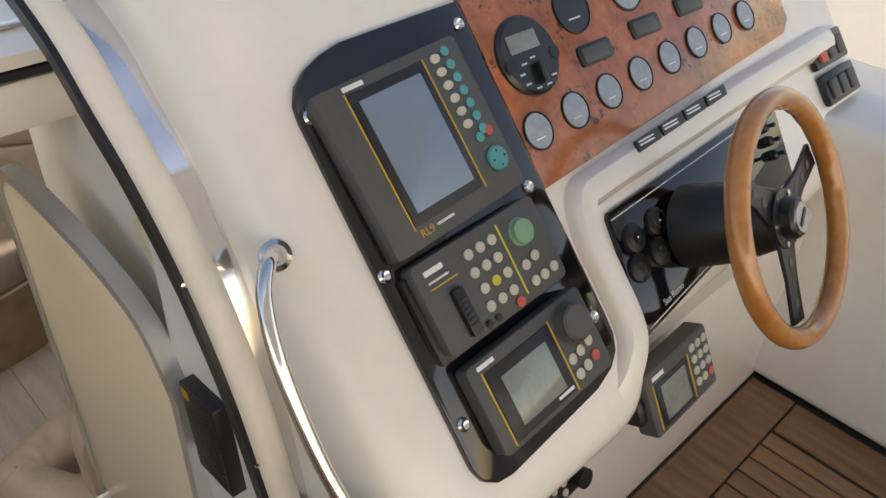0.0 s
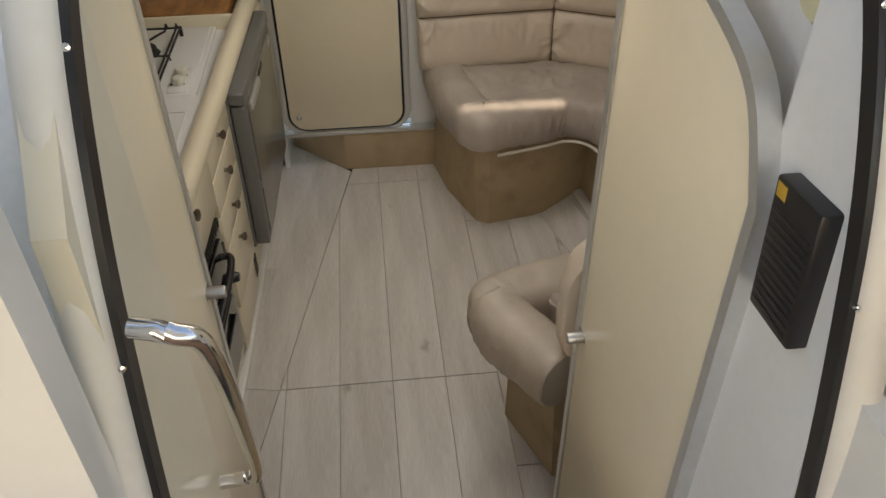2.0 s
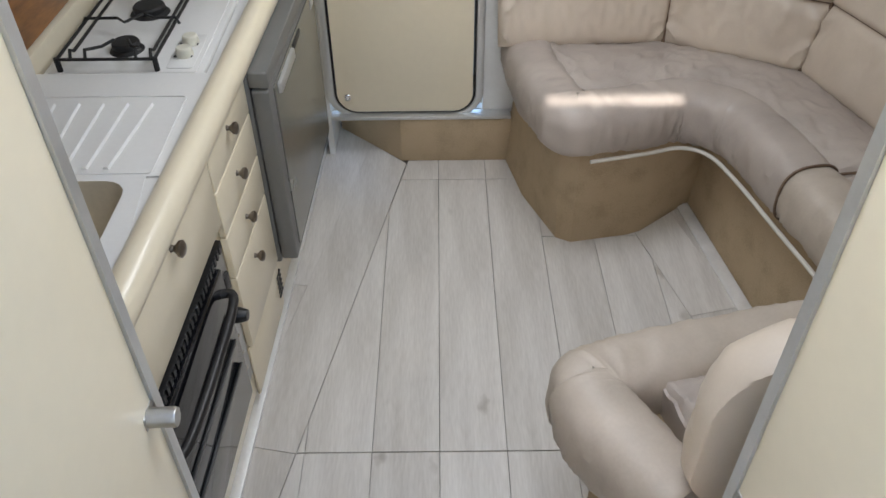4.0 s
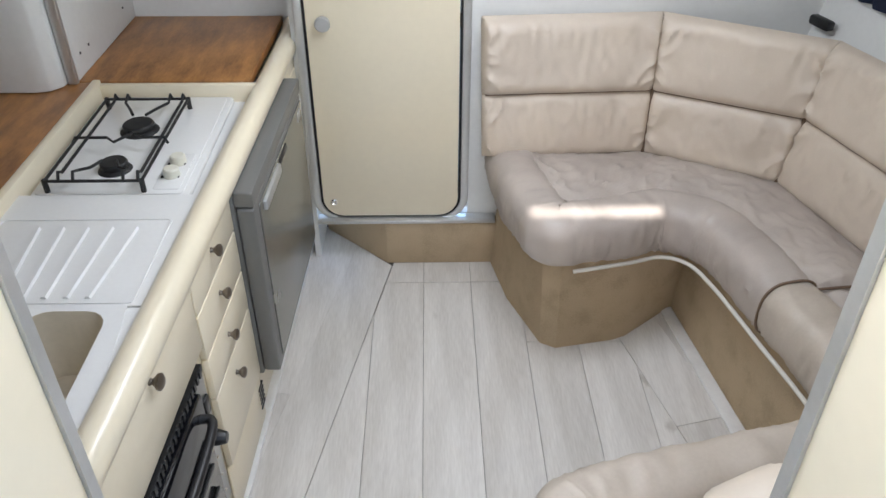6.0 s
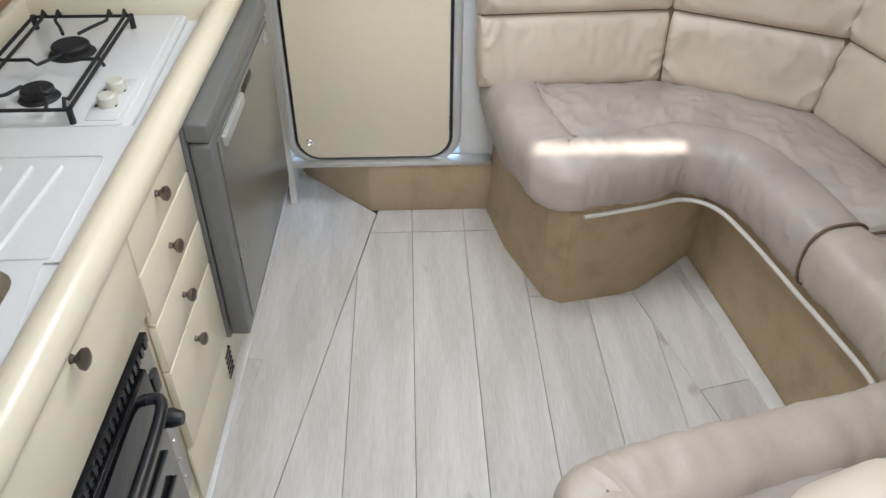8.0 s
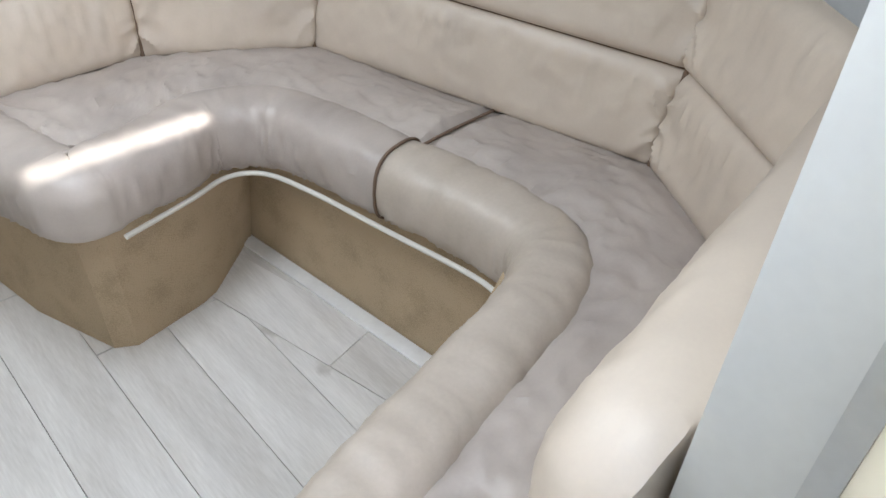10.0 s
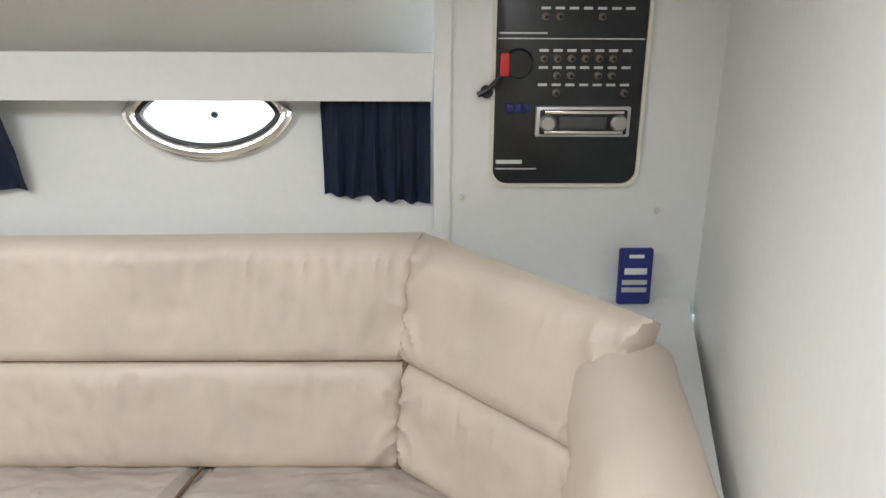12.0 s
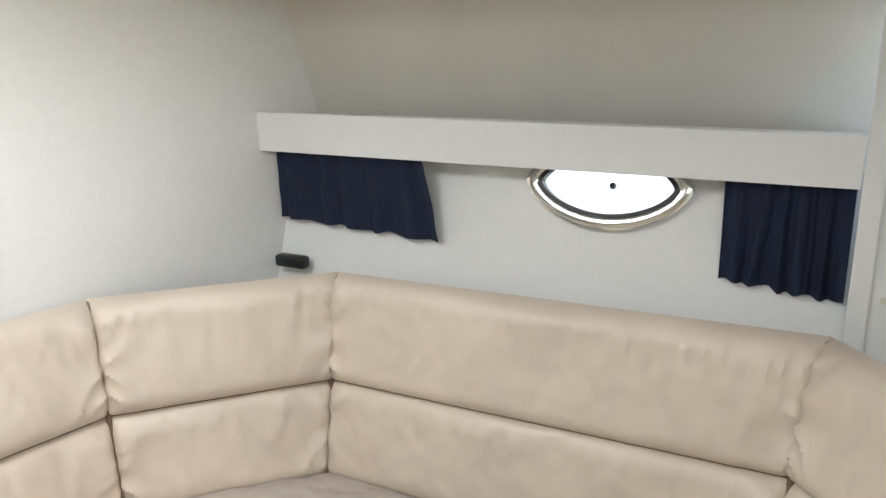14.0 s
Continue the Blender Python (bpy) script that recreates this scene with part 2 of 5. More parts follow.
def rounded(x0, y0, x1, y1, r, steps=5):
    pts = []
    for cx, cy, a in ((x1 - r, y1 - r, 0), (x0 + r, y1 - r, 90), (x0 + r, y0 + r, 180), (x1 - r, y0 + r, 270)):
        for i in range(steps + 1):
            t = radians(a + 90 * i / steps)
            pts.append((cx + r * math.cos(t), cy + r * math.sin(t)))
    return pts


def ring_prism(name, outer, inner, z0, z1, mat, parent=None, m=None, bevel=0.0):
    k = len(outer)
    v = [(*p, z) for z in (z0, z1) for p in outer] + [(*p, z) for z in (z0, z1) for p in inner]
    f = []
    for i in range(k):
        j = (i + 1) % k
        f += [(i, j, k + j, k + i), (2 * k + i, 3 * k + i, 3 * k + j, 2 * k + j), (k + i, k + j, 3 * k + j, 3 * k + i), (i, 2 * k + i, 2 * k + j, j)]
    return mesh(name, v, f, mat, parent, bevel, 2, True, m)


def spline(pts, steps=6, closed=False):
    pts = [Vector(p) for p in pts]
    k, out = len(pts), []
    for i in range(k if closed else k - 1):
        p = [pts[(i + d) % k] if closed else pts[min(max(i + d, 0), k - 1)] for d in (-1, 0, 1, 2)]
        for s in range(steps):
            t = s / steps
            out.append(0.5 * (2 * p[1] + (p[2] - p[0]) * t + (2 * p[0] - 5 * p[1] + 4 * p[2] - p[3]) * t * t + (3 * p[1] - p[0] - 3 * p[2] + p[3]) * t ** 3))
    return out if closed else out + [pts[-1]]


def sweep(name, path, section, mat, parent=None, up=(0, 0, 1), closed=False, wobble=0.0, m=None):
    """Section points are (sideways, upwards) from the path."""
    v, f, k, c = [], [], len(path), len(section)
    up = Vector(up)
    for i, p in enumerate(path):
        a = path[(i - 1) % k] if closed or i else p
        b = path[(i + 1) % k] if closed or i < k - 1 else p
        t = (Vector(b) - Vector(a)).normalized()
        side = t.cross(up).normalized()
        top = side.cross(t).normalized()
        for s, h in section:
            q = Vector(p) + side * s + top * h
            if wobble:
                q += (side * s + top * h) * wobble * (noise.noise(q * 11) + 0.6 * noise.noise(q * 37))
            v.append(tuple(q))
    for i in range(k if closed else k - 1):
        for j in range(c):
            f.append((i * c + j, i * c + (j + 1) % c, (i + 1) % k * c + (j + 1) % c, (i + 1) % k * c + j))
    if not closed:
        f += [tuple(range(c))[::-1], tuple((k - 1) * c + j for j in range(c))]
    return mesh(name, v, f, mat, parent, m=m)


def circle(r, k=12, rx=None):
    return [(r * math.cos(6.2832 * i / k), (rx or r) * math.sin(6.2832 * i / k)) for i in range(k)]


def tube(name, pts, r, mat, parent=None, up=(0, 0, 1), steps=6, k=12, m=None, closed=False):
    return sweep(name, spline(pts, steps, closed), circle(r, k), mat, parent, up, closed, m=m)


def lathe(name, profile, mat, parent=None, m=None, k=20):
    v, f = [], []
    for r, z in profile:
        v += [(r * math.cos(6.2832 * i / k), r * math.sin(6.2832 * i / k), z) for i in range(k)]
    for j in range(len(profile) - 1):
        f += [(j * k + i, j * k + (i + 1) % k, (j + 1) * k + (i + 1) % k, (j + 1) * k + i) for i in range(k)]
    f += [tuple(range(k))[::-1], tuple((len(profile) - 1) * k + i for i in range(k))]
    return mesh(name, v, f, mat, parent, m=m)


def writing(name, text, size, mat, parent, m):
    cu = bpy.data.curves.new(name, "FONT")
    cu.body, cu.size, cu.extrude = text, size, 0.0004
    cu.materials.append(mat)
    ob = new(name, cu)
    ob.matrix_basis = m
    ob.parent = parent
    return ob


def frame_m(o, u, v):
    u, v = Vector(u).normalized(), Vector(v)
    w = u.cross(v).normalized()
    v = w.cross(u)
    return Matrix((u, v, w)).transposed().to_4x4() if o is None else Matrix.Translation(o) @ Matrix((u, v, w)).transposed().to_4x4()


def root(name, label, category, group="", m=None):
    ob = new(name)
    if m is not None:
        ob.matrix_basis = m
    return tagged(ob, label, category, group)


def clip(poly, p, n):
    """The part of a polygon on the side of p to which n points."""
    out = []
    for i, a in enumerate(poly):
        b = poly[(i + 1) % len(poly)]
        da, db = [(q[0] - p[0]) * n[0] + (q[1] - p[1]) * n[1] for q in (a, b)]
        if da >= 0:
            out.append(a)
        if da * db < 0:
            s = da / (da - db)
            out.append((a[0] + s * (b[0] - a[0]), a[1] + s * (b[1] - a[1])))
    return out


def wall(name, a, b, z0, z1, mat, thick=0.04, lean=0.0):
    """An upright slab on the line a to b; it thickens to the right of the way from a to b."""
    d = Vector((b[0] - a[0], b[1] - a[1], 0))
    n = Vector((d.y, -d.x, 0)).normalized()
    v = []
    for z, off in ((z0, 0), (z1, lean)):
        for q in (a, b):
            for t in (0, thick):
                p = Vector((q[0], q[1], z)) + n * (off + t)
                v.append(tuple(p))
    ob = mesh(name, v, [(0, 1, 3, 2), (4, 6, 7, 5), (0, 4, 5, 1), (2, 3, 7, 6), (0, 2, 6, 4), (1, 5, 7, 3)], mat, smooth=False)
    return tagged(ob, kind="structure")


CEIL = 1.80
SOLE = 0.85          # cockpit floor
# ---- cabin shell ----
floor = tagged(box("floor", (-1.2, -2.6, -0.06), (2.0, 0.5, -0.011), UNDERLAY, bevel=0), "pale oak laminate cabin floor over dark underlay", kind="structure")

DOOR_Y = 0.164
wall("wall_forward_right", (0.315, 0.175), (1.62, 0.175), 0, CEIL, CABIN_WHITE, -0.04)
wall("wall_forward_above", (-0.262, 0.175), (0.315, 0.175), 1.72, CEIL, CABIN_WHITE, -0.04)
wall("wall_forward_under", (0.02, 0.175), (0.315, 0.175), 0.0, 0.205, CABIN_WHITE, -0.04)
wall("wall_return", (-0.262, 0.175), (-0.262, 0.43), 0.0, CEIL, CABIN_WHITE, -0.022)
wall("wall_galley_end", (-1.2, 0.395), (-0.29, 0.395), 0, CEIL, CABIN_WHITE, -0.04)
wall("wall_port", (-1.2, 0.43), (-1.2, -2.0), 0, CEIL, CABIN_WHITE, 0.04)
tagged(prism("step_riser", [(0.46, 0.124), (0.003, 0.124), (-0.255, 0.365), (-0.255, 0.42), (0.46, 0.42)], 0.0, 0.19, CARPET, bevel=0.006), "beige carpeted riser under the forward door", "riser", kind="structure")
box("sill_trim", (-0.255, 0.118, 0.19), (0.42, 0.172, 0.204), ALU, bevel=0.003)["kind"] = "structure"

SH_A, SH_B = Vector((1.43, 0.15, 0)), Vector((1.80, -1.11, 0))
HULL_D = (SH_B - SH_A).normalized()
HULL_N = Vector((-HULL_D.y, HULL_D.x, 0))


def hull(s, off, z):
    """A point along the starboard side: s metres aft of the forward corner, off metres behind the shelf's front."""
    p = SH_A + HULL_D * s + HULL_N * off
    return (p.x, p.y, z)


# lower hull lining with an oval cut for the porthole
PORT_S, PORT_Z = 0.83, 1.205
lining_lo = [(0.02, 0.90), (0.115, 1.27)]


def hull_lining():
    v, f, k = [], [], 32
    cs, cz = PORT_S, PORT_Z
    for i in range(k):
        a = 6.2832 * i / k
        v.append((cs + 0.155 * math.cos(a), cz + 0.072 * math.sin(a)))
    for i in range(k):
        a = 6.2832 * i / k
        c, s = math.cos(a), math.sin(a)
        r = min((cs + 0.12 if c < 0 else 1.5 - cs) / max(abs(c), 1e-6), (1.33 - cz if s > 0 else cz - 0.78) / max(abs(s), 1e-6))
        v.append((cs + r * c, cz + r * s))
    out = []
    for back in (0, 0.03):
        for s, z in v:
            out.append(hull(s, 0.02 + (z - 0.90) * 0.26 + back, z))
    for i in range(k):
        j = (i + 1) % k
        f += [(i, j, k + j, k + i), (2 * k + i, 3 * k + i, 3 * k + j, 2 * k + j), (i, 2 * k + i, 2 * k + j, j)]
    ob = mesh("wall_starboard", out, f, CABIN_WHITE, smooth=False)
    return tagged(ob, "white lined hull side with an oval porthole", kind="structure")


hull_lining()


def quad_slab(name, pts, n, thick, mat):
    n = Vector(n).normalized() * thick
    v = [tuple(p) for p in pts] + [tuple(Vector(p) + n) for p in pts]
    return mesh(name, v, [(0, 1, 2, 3), (7, 6, 5, 4), (0, 4, 5, 1), (1, 5, 6, 2), (2, 6, 7, 3), (3, 7, 4, 0)], mat, smooth=False)


tagged(quad_slab("wall_starboard_upper", [hull(-0.2, 0.20, 1.27), hull(1.32, 0.20, 1.27), hull(1.32, 0.03, 1.84), hull(-0.2, 0.03, 1.84)], HULL_N, 0.03, LINING), "beige lined hull side above the shelf", kind="structure")
shelf = root("shelf", "white painted side shelf with a deep front rail", "shelf")
quad_slab("rail", [hull(-0.06, 0, 1.25), hull(1.305, 0, 1.25), hull(1.305, 0, 1.345), hull(-0.06, 0, 1.345)], HULL_N, 0.02, CABIN_WHITE).parent = shelf
quad_slab("board", [hull(-0.06, 0.02, 1.27), hull(1.305, 0.02, 1.27), hull(1.305, 0.22, 1.27), hull(-0.06, 0.22, 1.27)], (0, 0, 1), 0.015, CABIN_WHITE).parent = shelf
quad_slab("wall_shelf_end", [hull(-0.075, -0.03, 0.8), hull(-0.075, 0.3, 0.8), hull(-0.075, 0.3, 1.84), hull(-0.075, -0.03, 1.84)], -HULL_D, 0.03, CABIN_WHITE)["kind"] = "structure"
quad_slab("wall_electrics", [hull(1.31, -0.005, 0.78), hull(1.99, -0.005, 0.78), hull(1.99, -0.005, 1.84), hull(1.31, -0.005, 1.84)], HULL_N, 0.03, CABIN_WHITE)["kind"] = "structure"
quad_slab("trim_electrics", [hull(1.308, -0.012, 0.87), hull(1.342, -0.012, 0.87), hull(1.342, -0.012, 1.84), hull(1.308, -0.012, 1.84)], HULL_N, 0.012, CABIN_WHITE)["kind"] = "structure"
tagged(quad_slab("ceiling_soffit", [hull(-0.2, 0.24, 1.617), hull(2.0, 0.24, 1.617), hull(2.0, -0.40, 1.665), hull(-0.2, -0.40, 1.665)], (0, 0, 1), 0.03, CABIN_WHITE), "white moulded headlining edge above the side shelf", kind="structure")
AFT_Y = -1.66
wall("wall_aft_starboard", (0.665, AFT_Y - 0.05), (2.0, AFT_Y), 0, 1.84, CABIN_WHITE, 0.04)
wall("wall_recess", (0.665, -2.27), (0.665, AFT_Y - 0.05), 0, CEIL + 0.1, CABIN_WHITE, 0.03)
wall("wall_aft_port", (-1.2, -2.0), (-0.30, -2.0), 0, CEIL, CABIN_WHITE, 0.04)
wall("wall_recess_port", (-0.26, -2.0), (-0.26, -2.44), 0, CEIL + 0.1, CABIN_WHITE, 0.03)


# Two openings are invented here so the fill lamps can shine down.
def ceiling():
    bm_v, bm_f = [], []

    def slab(x0, y0, x1, y1):
        k = len(bm_v)
        bm_v.extend([(x, y, z) for x in (x0, x1) for y in (y0, y1) for z in (CEIL, CEIL + 0.08)])
        bm_f.extend([tuple(k + i for i in q) for q in ((0, 1, 3, 2), (4, 6, 7, 5), (0, 4, 5, 1), (2, 3, 7, 6), (0, 2, 6, 4), (1, 5, 7, 3))])
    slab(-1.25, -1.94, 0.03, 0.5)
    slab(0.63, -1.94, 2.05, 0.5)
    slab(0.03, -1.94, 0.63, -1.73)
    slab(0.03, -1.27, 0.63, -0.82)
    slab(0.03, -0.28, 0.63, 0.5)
    return tagged(mesh("ceiling", bm_v, bm_f, CABIN_WHITE, smooth=False), "white cabin headlining with two added openings for fill lamps", kind="structure")


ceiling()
# Unseen lid, added to keep sun and sky out of those openings.
box("lamp_opening_lid", (0.0, -1.76, CEIL + 0.083), (0.66, -0.25, CEIL + 0.098), CABIN_WHITE, bevel=0.004)["kind"] = "structure"
sliding = quad_slab("sliding_hatch", [(-0.5, -1.992, 1.904), (0.66, -1.992, 1.904), (0.66, -0.1, 1.95), (-0.5, -0.1, 1.95)], (0, 0, 1), 0.02, GELCOAT)
tagged(sliding, "white sliding hatch over the companionway", kind="structure")
for y in (-1.90, -1.80, -1.70):
    z = 1.924 + (y + 1.992) * 0.0243
    box("hatch_rib", (-0.5, y, z + 0.001), (0.655, y + 0.02, z + 0.007), ALU, sliding, 0.002)
tagged(box("hatch_sill", (-0.5, -1.99, 1.803), (0.70, -1.94, 1.885), GELCOAT, bevel=0.012), "white moulded sill at the sliding hatch", kind="structure")
box("hatch_track", (-0.5, -1.995, 1.887), (0.70, -1.95, 1.901), BLACK, bevel=0.004)["kind"] = "structure"

# ---- forward door ----
def cabin_door():
    d = root("door_1", "closed cream door with rounded corners and black seal", "door", m=pose(0.025, DOOR_Y, 0))
    up = pose(0, 0, 0, 90, 0, 0)
    prism("leaf", rounded(-0.252, 0.212, 0.252, 1.70, 0.075, 8), -0.006, 0.02, CREAM, d, bevel=0.003, m=up)
    ring_prism("seal", rounded(-0.262, 0.204, 0.262, 1.71, 0.083, 8), rounded(-0.2535, 0.2105, 0.2535, 1.7015, 0.076, 8), -0.008, 0.012, BLACK, d, m=up)
    ring_prism("frame", rounded(-0.29, 0.19, 0.29, 1.735, 0.1, 8), rounded(-0.2625, 0.2035, 0.2625, 1.7105, 0.0835, 8), -0.01, 0.018, ALU, d, m=up, bevel=0.003)
    lathe("knob", [(0.012, 0), (0.012, 0.012), (0.024, 0.016), (0.026, 0.03), (0.022, 0.036), (0.0, 0.037)], ALU, d, pose(-0.194, -0.02, 0.968, 90))
    lathe("lock", [(0.013, 0), (0.013, 0.006), (0.009, 0.008), (0.006, 0.004), (0, 0.004)], STEEL, d, pose(-0.213, -0.02, 0.277, 90))
    for z in (0.335, 0.97):
        tube("hinge", [(0.256, -0.016, z - 0.025), (0.256, -0.016, z + 0.025)], 0.006, BLACK, d, up=(0, 1, 0), steps=2, k=8)
    d["kind"] = "structure"


cabin_door()

# ---- galley ----
GX0, GSL = -0.2954, 0.035          # cabinet front: x = GX0 + GSL * y


def gx(y, off=0.0):
    return GX0 + GSL * y + off


GM = frame_m((GX0, 0, 0), (GSL, 1, 0), (0, 0, 1))     # local x: forward, y: up, z: out of the front


def slab_front(name, y0, y1, z0, z1, d0, d1, mat, parent, bevel=0.004):
    return prism(name, [(y0, z0), (y1, z0), (y1, z1), (y0, z1)], d0, d1, mat, parent, bevel, GM)


galley = root("galley_unit", "cream lacquered galley base cabinet with moulded top", "cabinet")
slab_front("body", -1.98, 0.38, 0.06, 0.70, -0.52, -0.022, CREAM, galley)
slab_front("plinth", -1.98, 0.38, 0.0, 0.06, -0.5, -0.052, CREAM, galley)
for y0, y1, z0, z1 in ((-1.055, -0.712, 0.737, 0.862), (-1.055, -0.712, 0.610, 0.733), (-1.055, -0.712, 0.483, 0.606), (-1.055, -0.712, 0.24, 0.479)):
    slab_front("drawer_front", y0, y1, z0, z1, -0.02, -0.002, CREAM, galley)
slab_front("cabinet_door", -1.70, -1.062, 0.66, 0.875, -0.02, -0.002, CREAM, galley)
slab_front("cabinet_door", -1.98, -1.70, 0.06, 0.655, -0.02, -0.004, CREAM, galley)
slab_front("cabinet_door", 0.02, 0.33, 0.08, 0.845, -0.02, 0.0, CREAM, galley)
prism("panel", rounded(0.055, 0.13, 0.295, 0.80, 0.03), 0.001, 0.006, CREAM, galley, 0.003, GM)
slab_front("lower_panel", -1.06, -0.70, 0.05, 0.235, -0.02, -0.012, CREAM, galley)
for i in range(5):
    slab_front("vent_slot", -0.735, -0.69, 0.10 + i * 0.018, 0.108 + i * 0.018, -0.016, -0.009, PANEL_BLACK, galley, 0.001)


def knob(y, z, r=1.0):
    return lathe("knob", [(0.007 * r, -0.004), (0.007 * r, 0.008), (0.005 * r, 0.014), (0.008 * r, 0.018), (0.014 * r, 0.024), (0.015 * r, 0.030), (0.010 * r, 0.034), (0, 0.035)], PEWTER, galley, GM @ pose(y, z, -0.01), 16)


for z in (0.808, 0.682, 0.55, 0.42):
    knob(-0.90, z)
knob(-1.33, 0.82, 1.15)
knob(0.045, 0.60, 0.8)

# moulded worktop: bullnose rim, tray, drainer, bowl
RIM_Z = 0.925
rim_path = [Vector((gx(y, 0.0), y, 0.868)) for y in [-1.98 + 0.06 * i for i in range(39)]] + [Vector((gx(0.38, -0.012), 0.375, 0.868))]
sweep("bullnose", rim_path, [(0.010, -0.022), (0.018, 0.0), (0.014, 0.02), (0.004, 0.033), (-0.012, 0.040), (-0.028, 0.037), (-0.042, 0.027), (-0.050, 0.012), (-0.054, -0.004), (-0.055, -0.02)], CREAM, galley)


def tray():
    """Sink unit: flat moulded tray with drainer grooves and an open bowl."""
    x0, x1 = -0.80, -0.352
    z = 0.878
    bowl = rounded(-0.60, -1.60, -0.445, -1.195, 0.045, 4)
    t = root("sink", "white moulded sink with ribbed drainer and beige bowl", "sink")
    outer = []
    for px, py in bowl:
        dx, dy = px - (-0.52), py - (-1.40)
        k = min(abs((x0 if dx < 0 else x1) + 0.52) / max(abs(dx), 1e-6), abs((-1.75 if dy < 0 else -1.18) + 1.40) / max(abs(dy), 1e-6))
        outer.append((-0.52 + dx * k, -1.40 + dy * k))
    ring_prism("deck", outer, bowl, z - 0.02, z, ENAMEL, t)
    prism("hob_recess", [(x0, -0.775), (x1, -0.775), (x1, -0.17), (x0, -0.17)], z - 0.05, z - 0.032, ENAMEL, t)
    prism("drainer", [(x0, -1.18), (x1, -1.18), (x1, -0.77), (x0, -0.77)], z - 0.02, z, ENAMEL, t)
    for i in range(5):
        x = -0.695 + i * 0.054
        sweep("rib", [Vector((x + 0.0012 * (23 - k) * (2 - i) * 0.4, -1.158 + 0.0107 * k, z)) for k in range(24)], [(0.007, -0.001), (0.004, 0.006), (-0.004, 0.006), (-0.007, -0.001)], ENAMEL, t)
    ring_prism("drainer_edge", rounded(x0 + 0.01, -1.174, x1 - 0.055, -0.875, 0.01, 2), rounded(x0 + 0.014, -1.170, x1 - 0.059, -0.879, 0.008, 2), z - 0.004, z + 0.003, ENAMEL, t)
    prism("deck_edge", [(-0.44, -1.75), (x1, -1.75), (x1, -1.185), (-0.44, -1.185)], z - 0.02, z - 0.0015, ENAMEL, t)
    k = len(bowl)
    inner = [(-0.52 + (p[0] + 0.52) * 0.86, -1.40 + (p[1] + 1.40) * 0.9) for p in bowl]
    v = [(*p, z) for p in bowl] + [(*p, z - 0.15) for p in inner]
    mesh("bowl", v, [(i, (i + 1) % k, k + (i + 1) % k, k + i) for i in range(k)] + [tuple(range(k, 2 * k))], material("beige_bowl", (0.62, 0.55, 0.43), 0.35), t)
    return t


tray()
wt = root("worktop", "walnut veneer worktop beside the hob", "worktop")
prism("top", [(-1.2, -0.17), (-0.362, -0.17), (-0.345, 0.392), (-1.2, 0.392)], 0.872, 0.902, WORKTOP, wt, 0.004)
prism("top", [(-1.2, -1.98), (-0.83, -1.98), (-0.825, -0.174), (-1.2, -0.174)], 0.872, 0.902, WORKTOP, wt, 0.004)
prism("lip", [(-0.824, -1.98), (-0.80, -1.98), (-0.795, -0.175), (-0.819, -0.175)], 0.80, 0.912, CREAM, wt, 0.006)
prism("lip", [(-0.80, -0.195), (-0.335, -0.195), (-0.335, -0.174), (-0.80, -0.174)], 0.80, 0.90, CREAM, wt, 0.005)


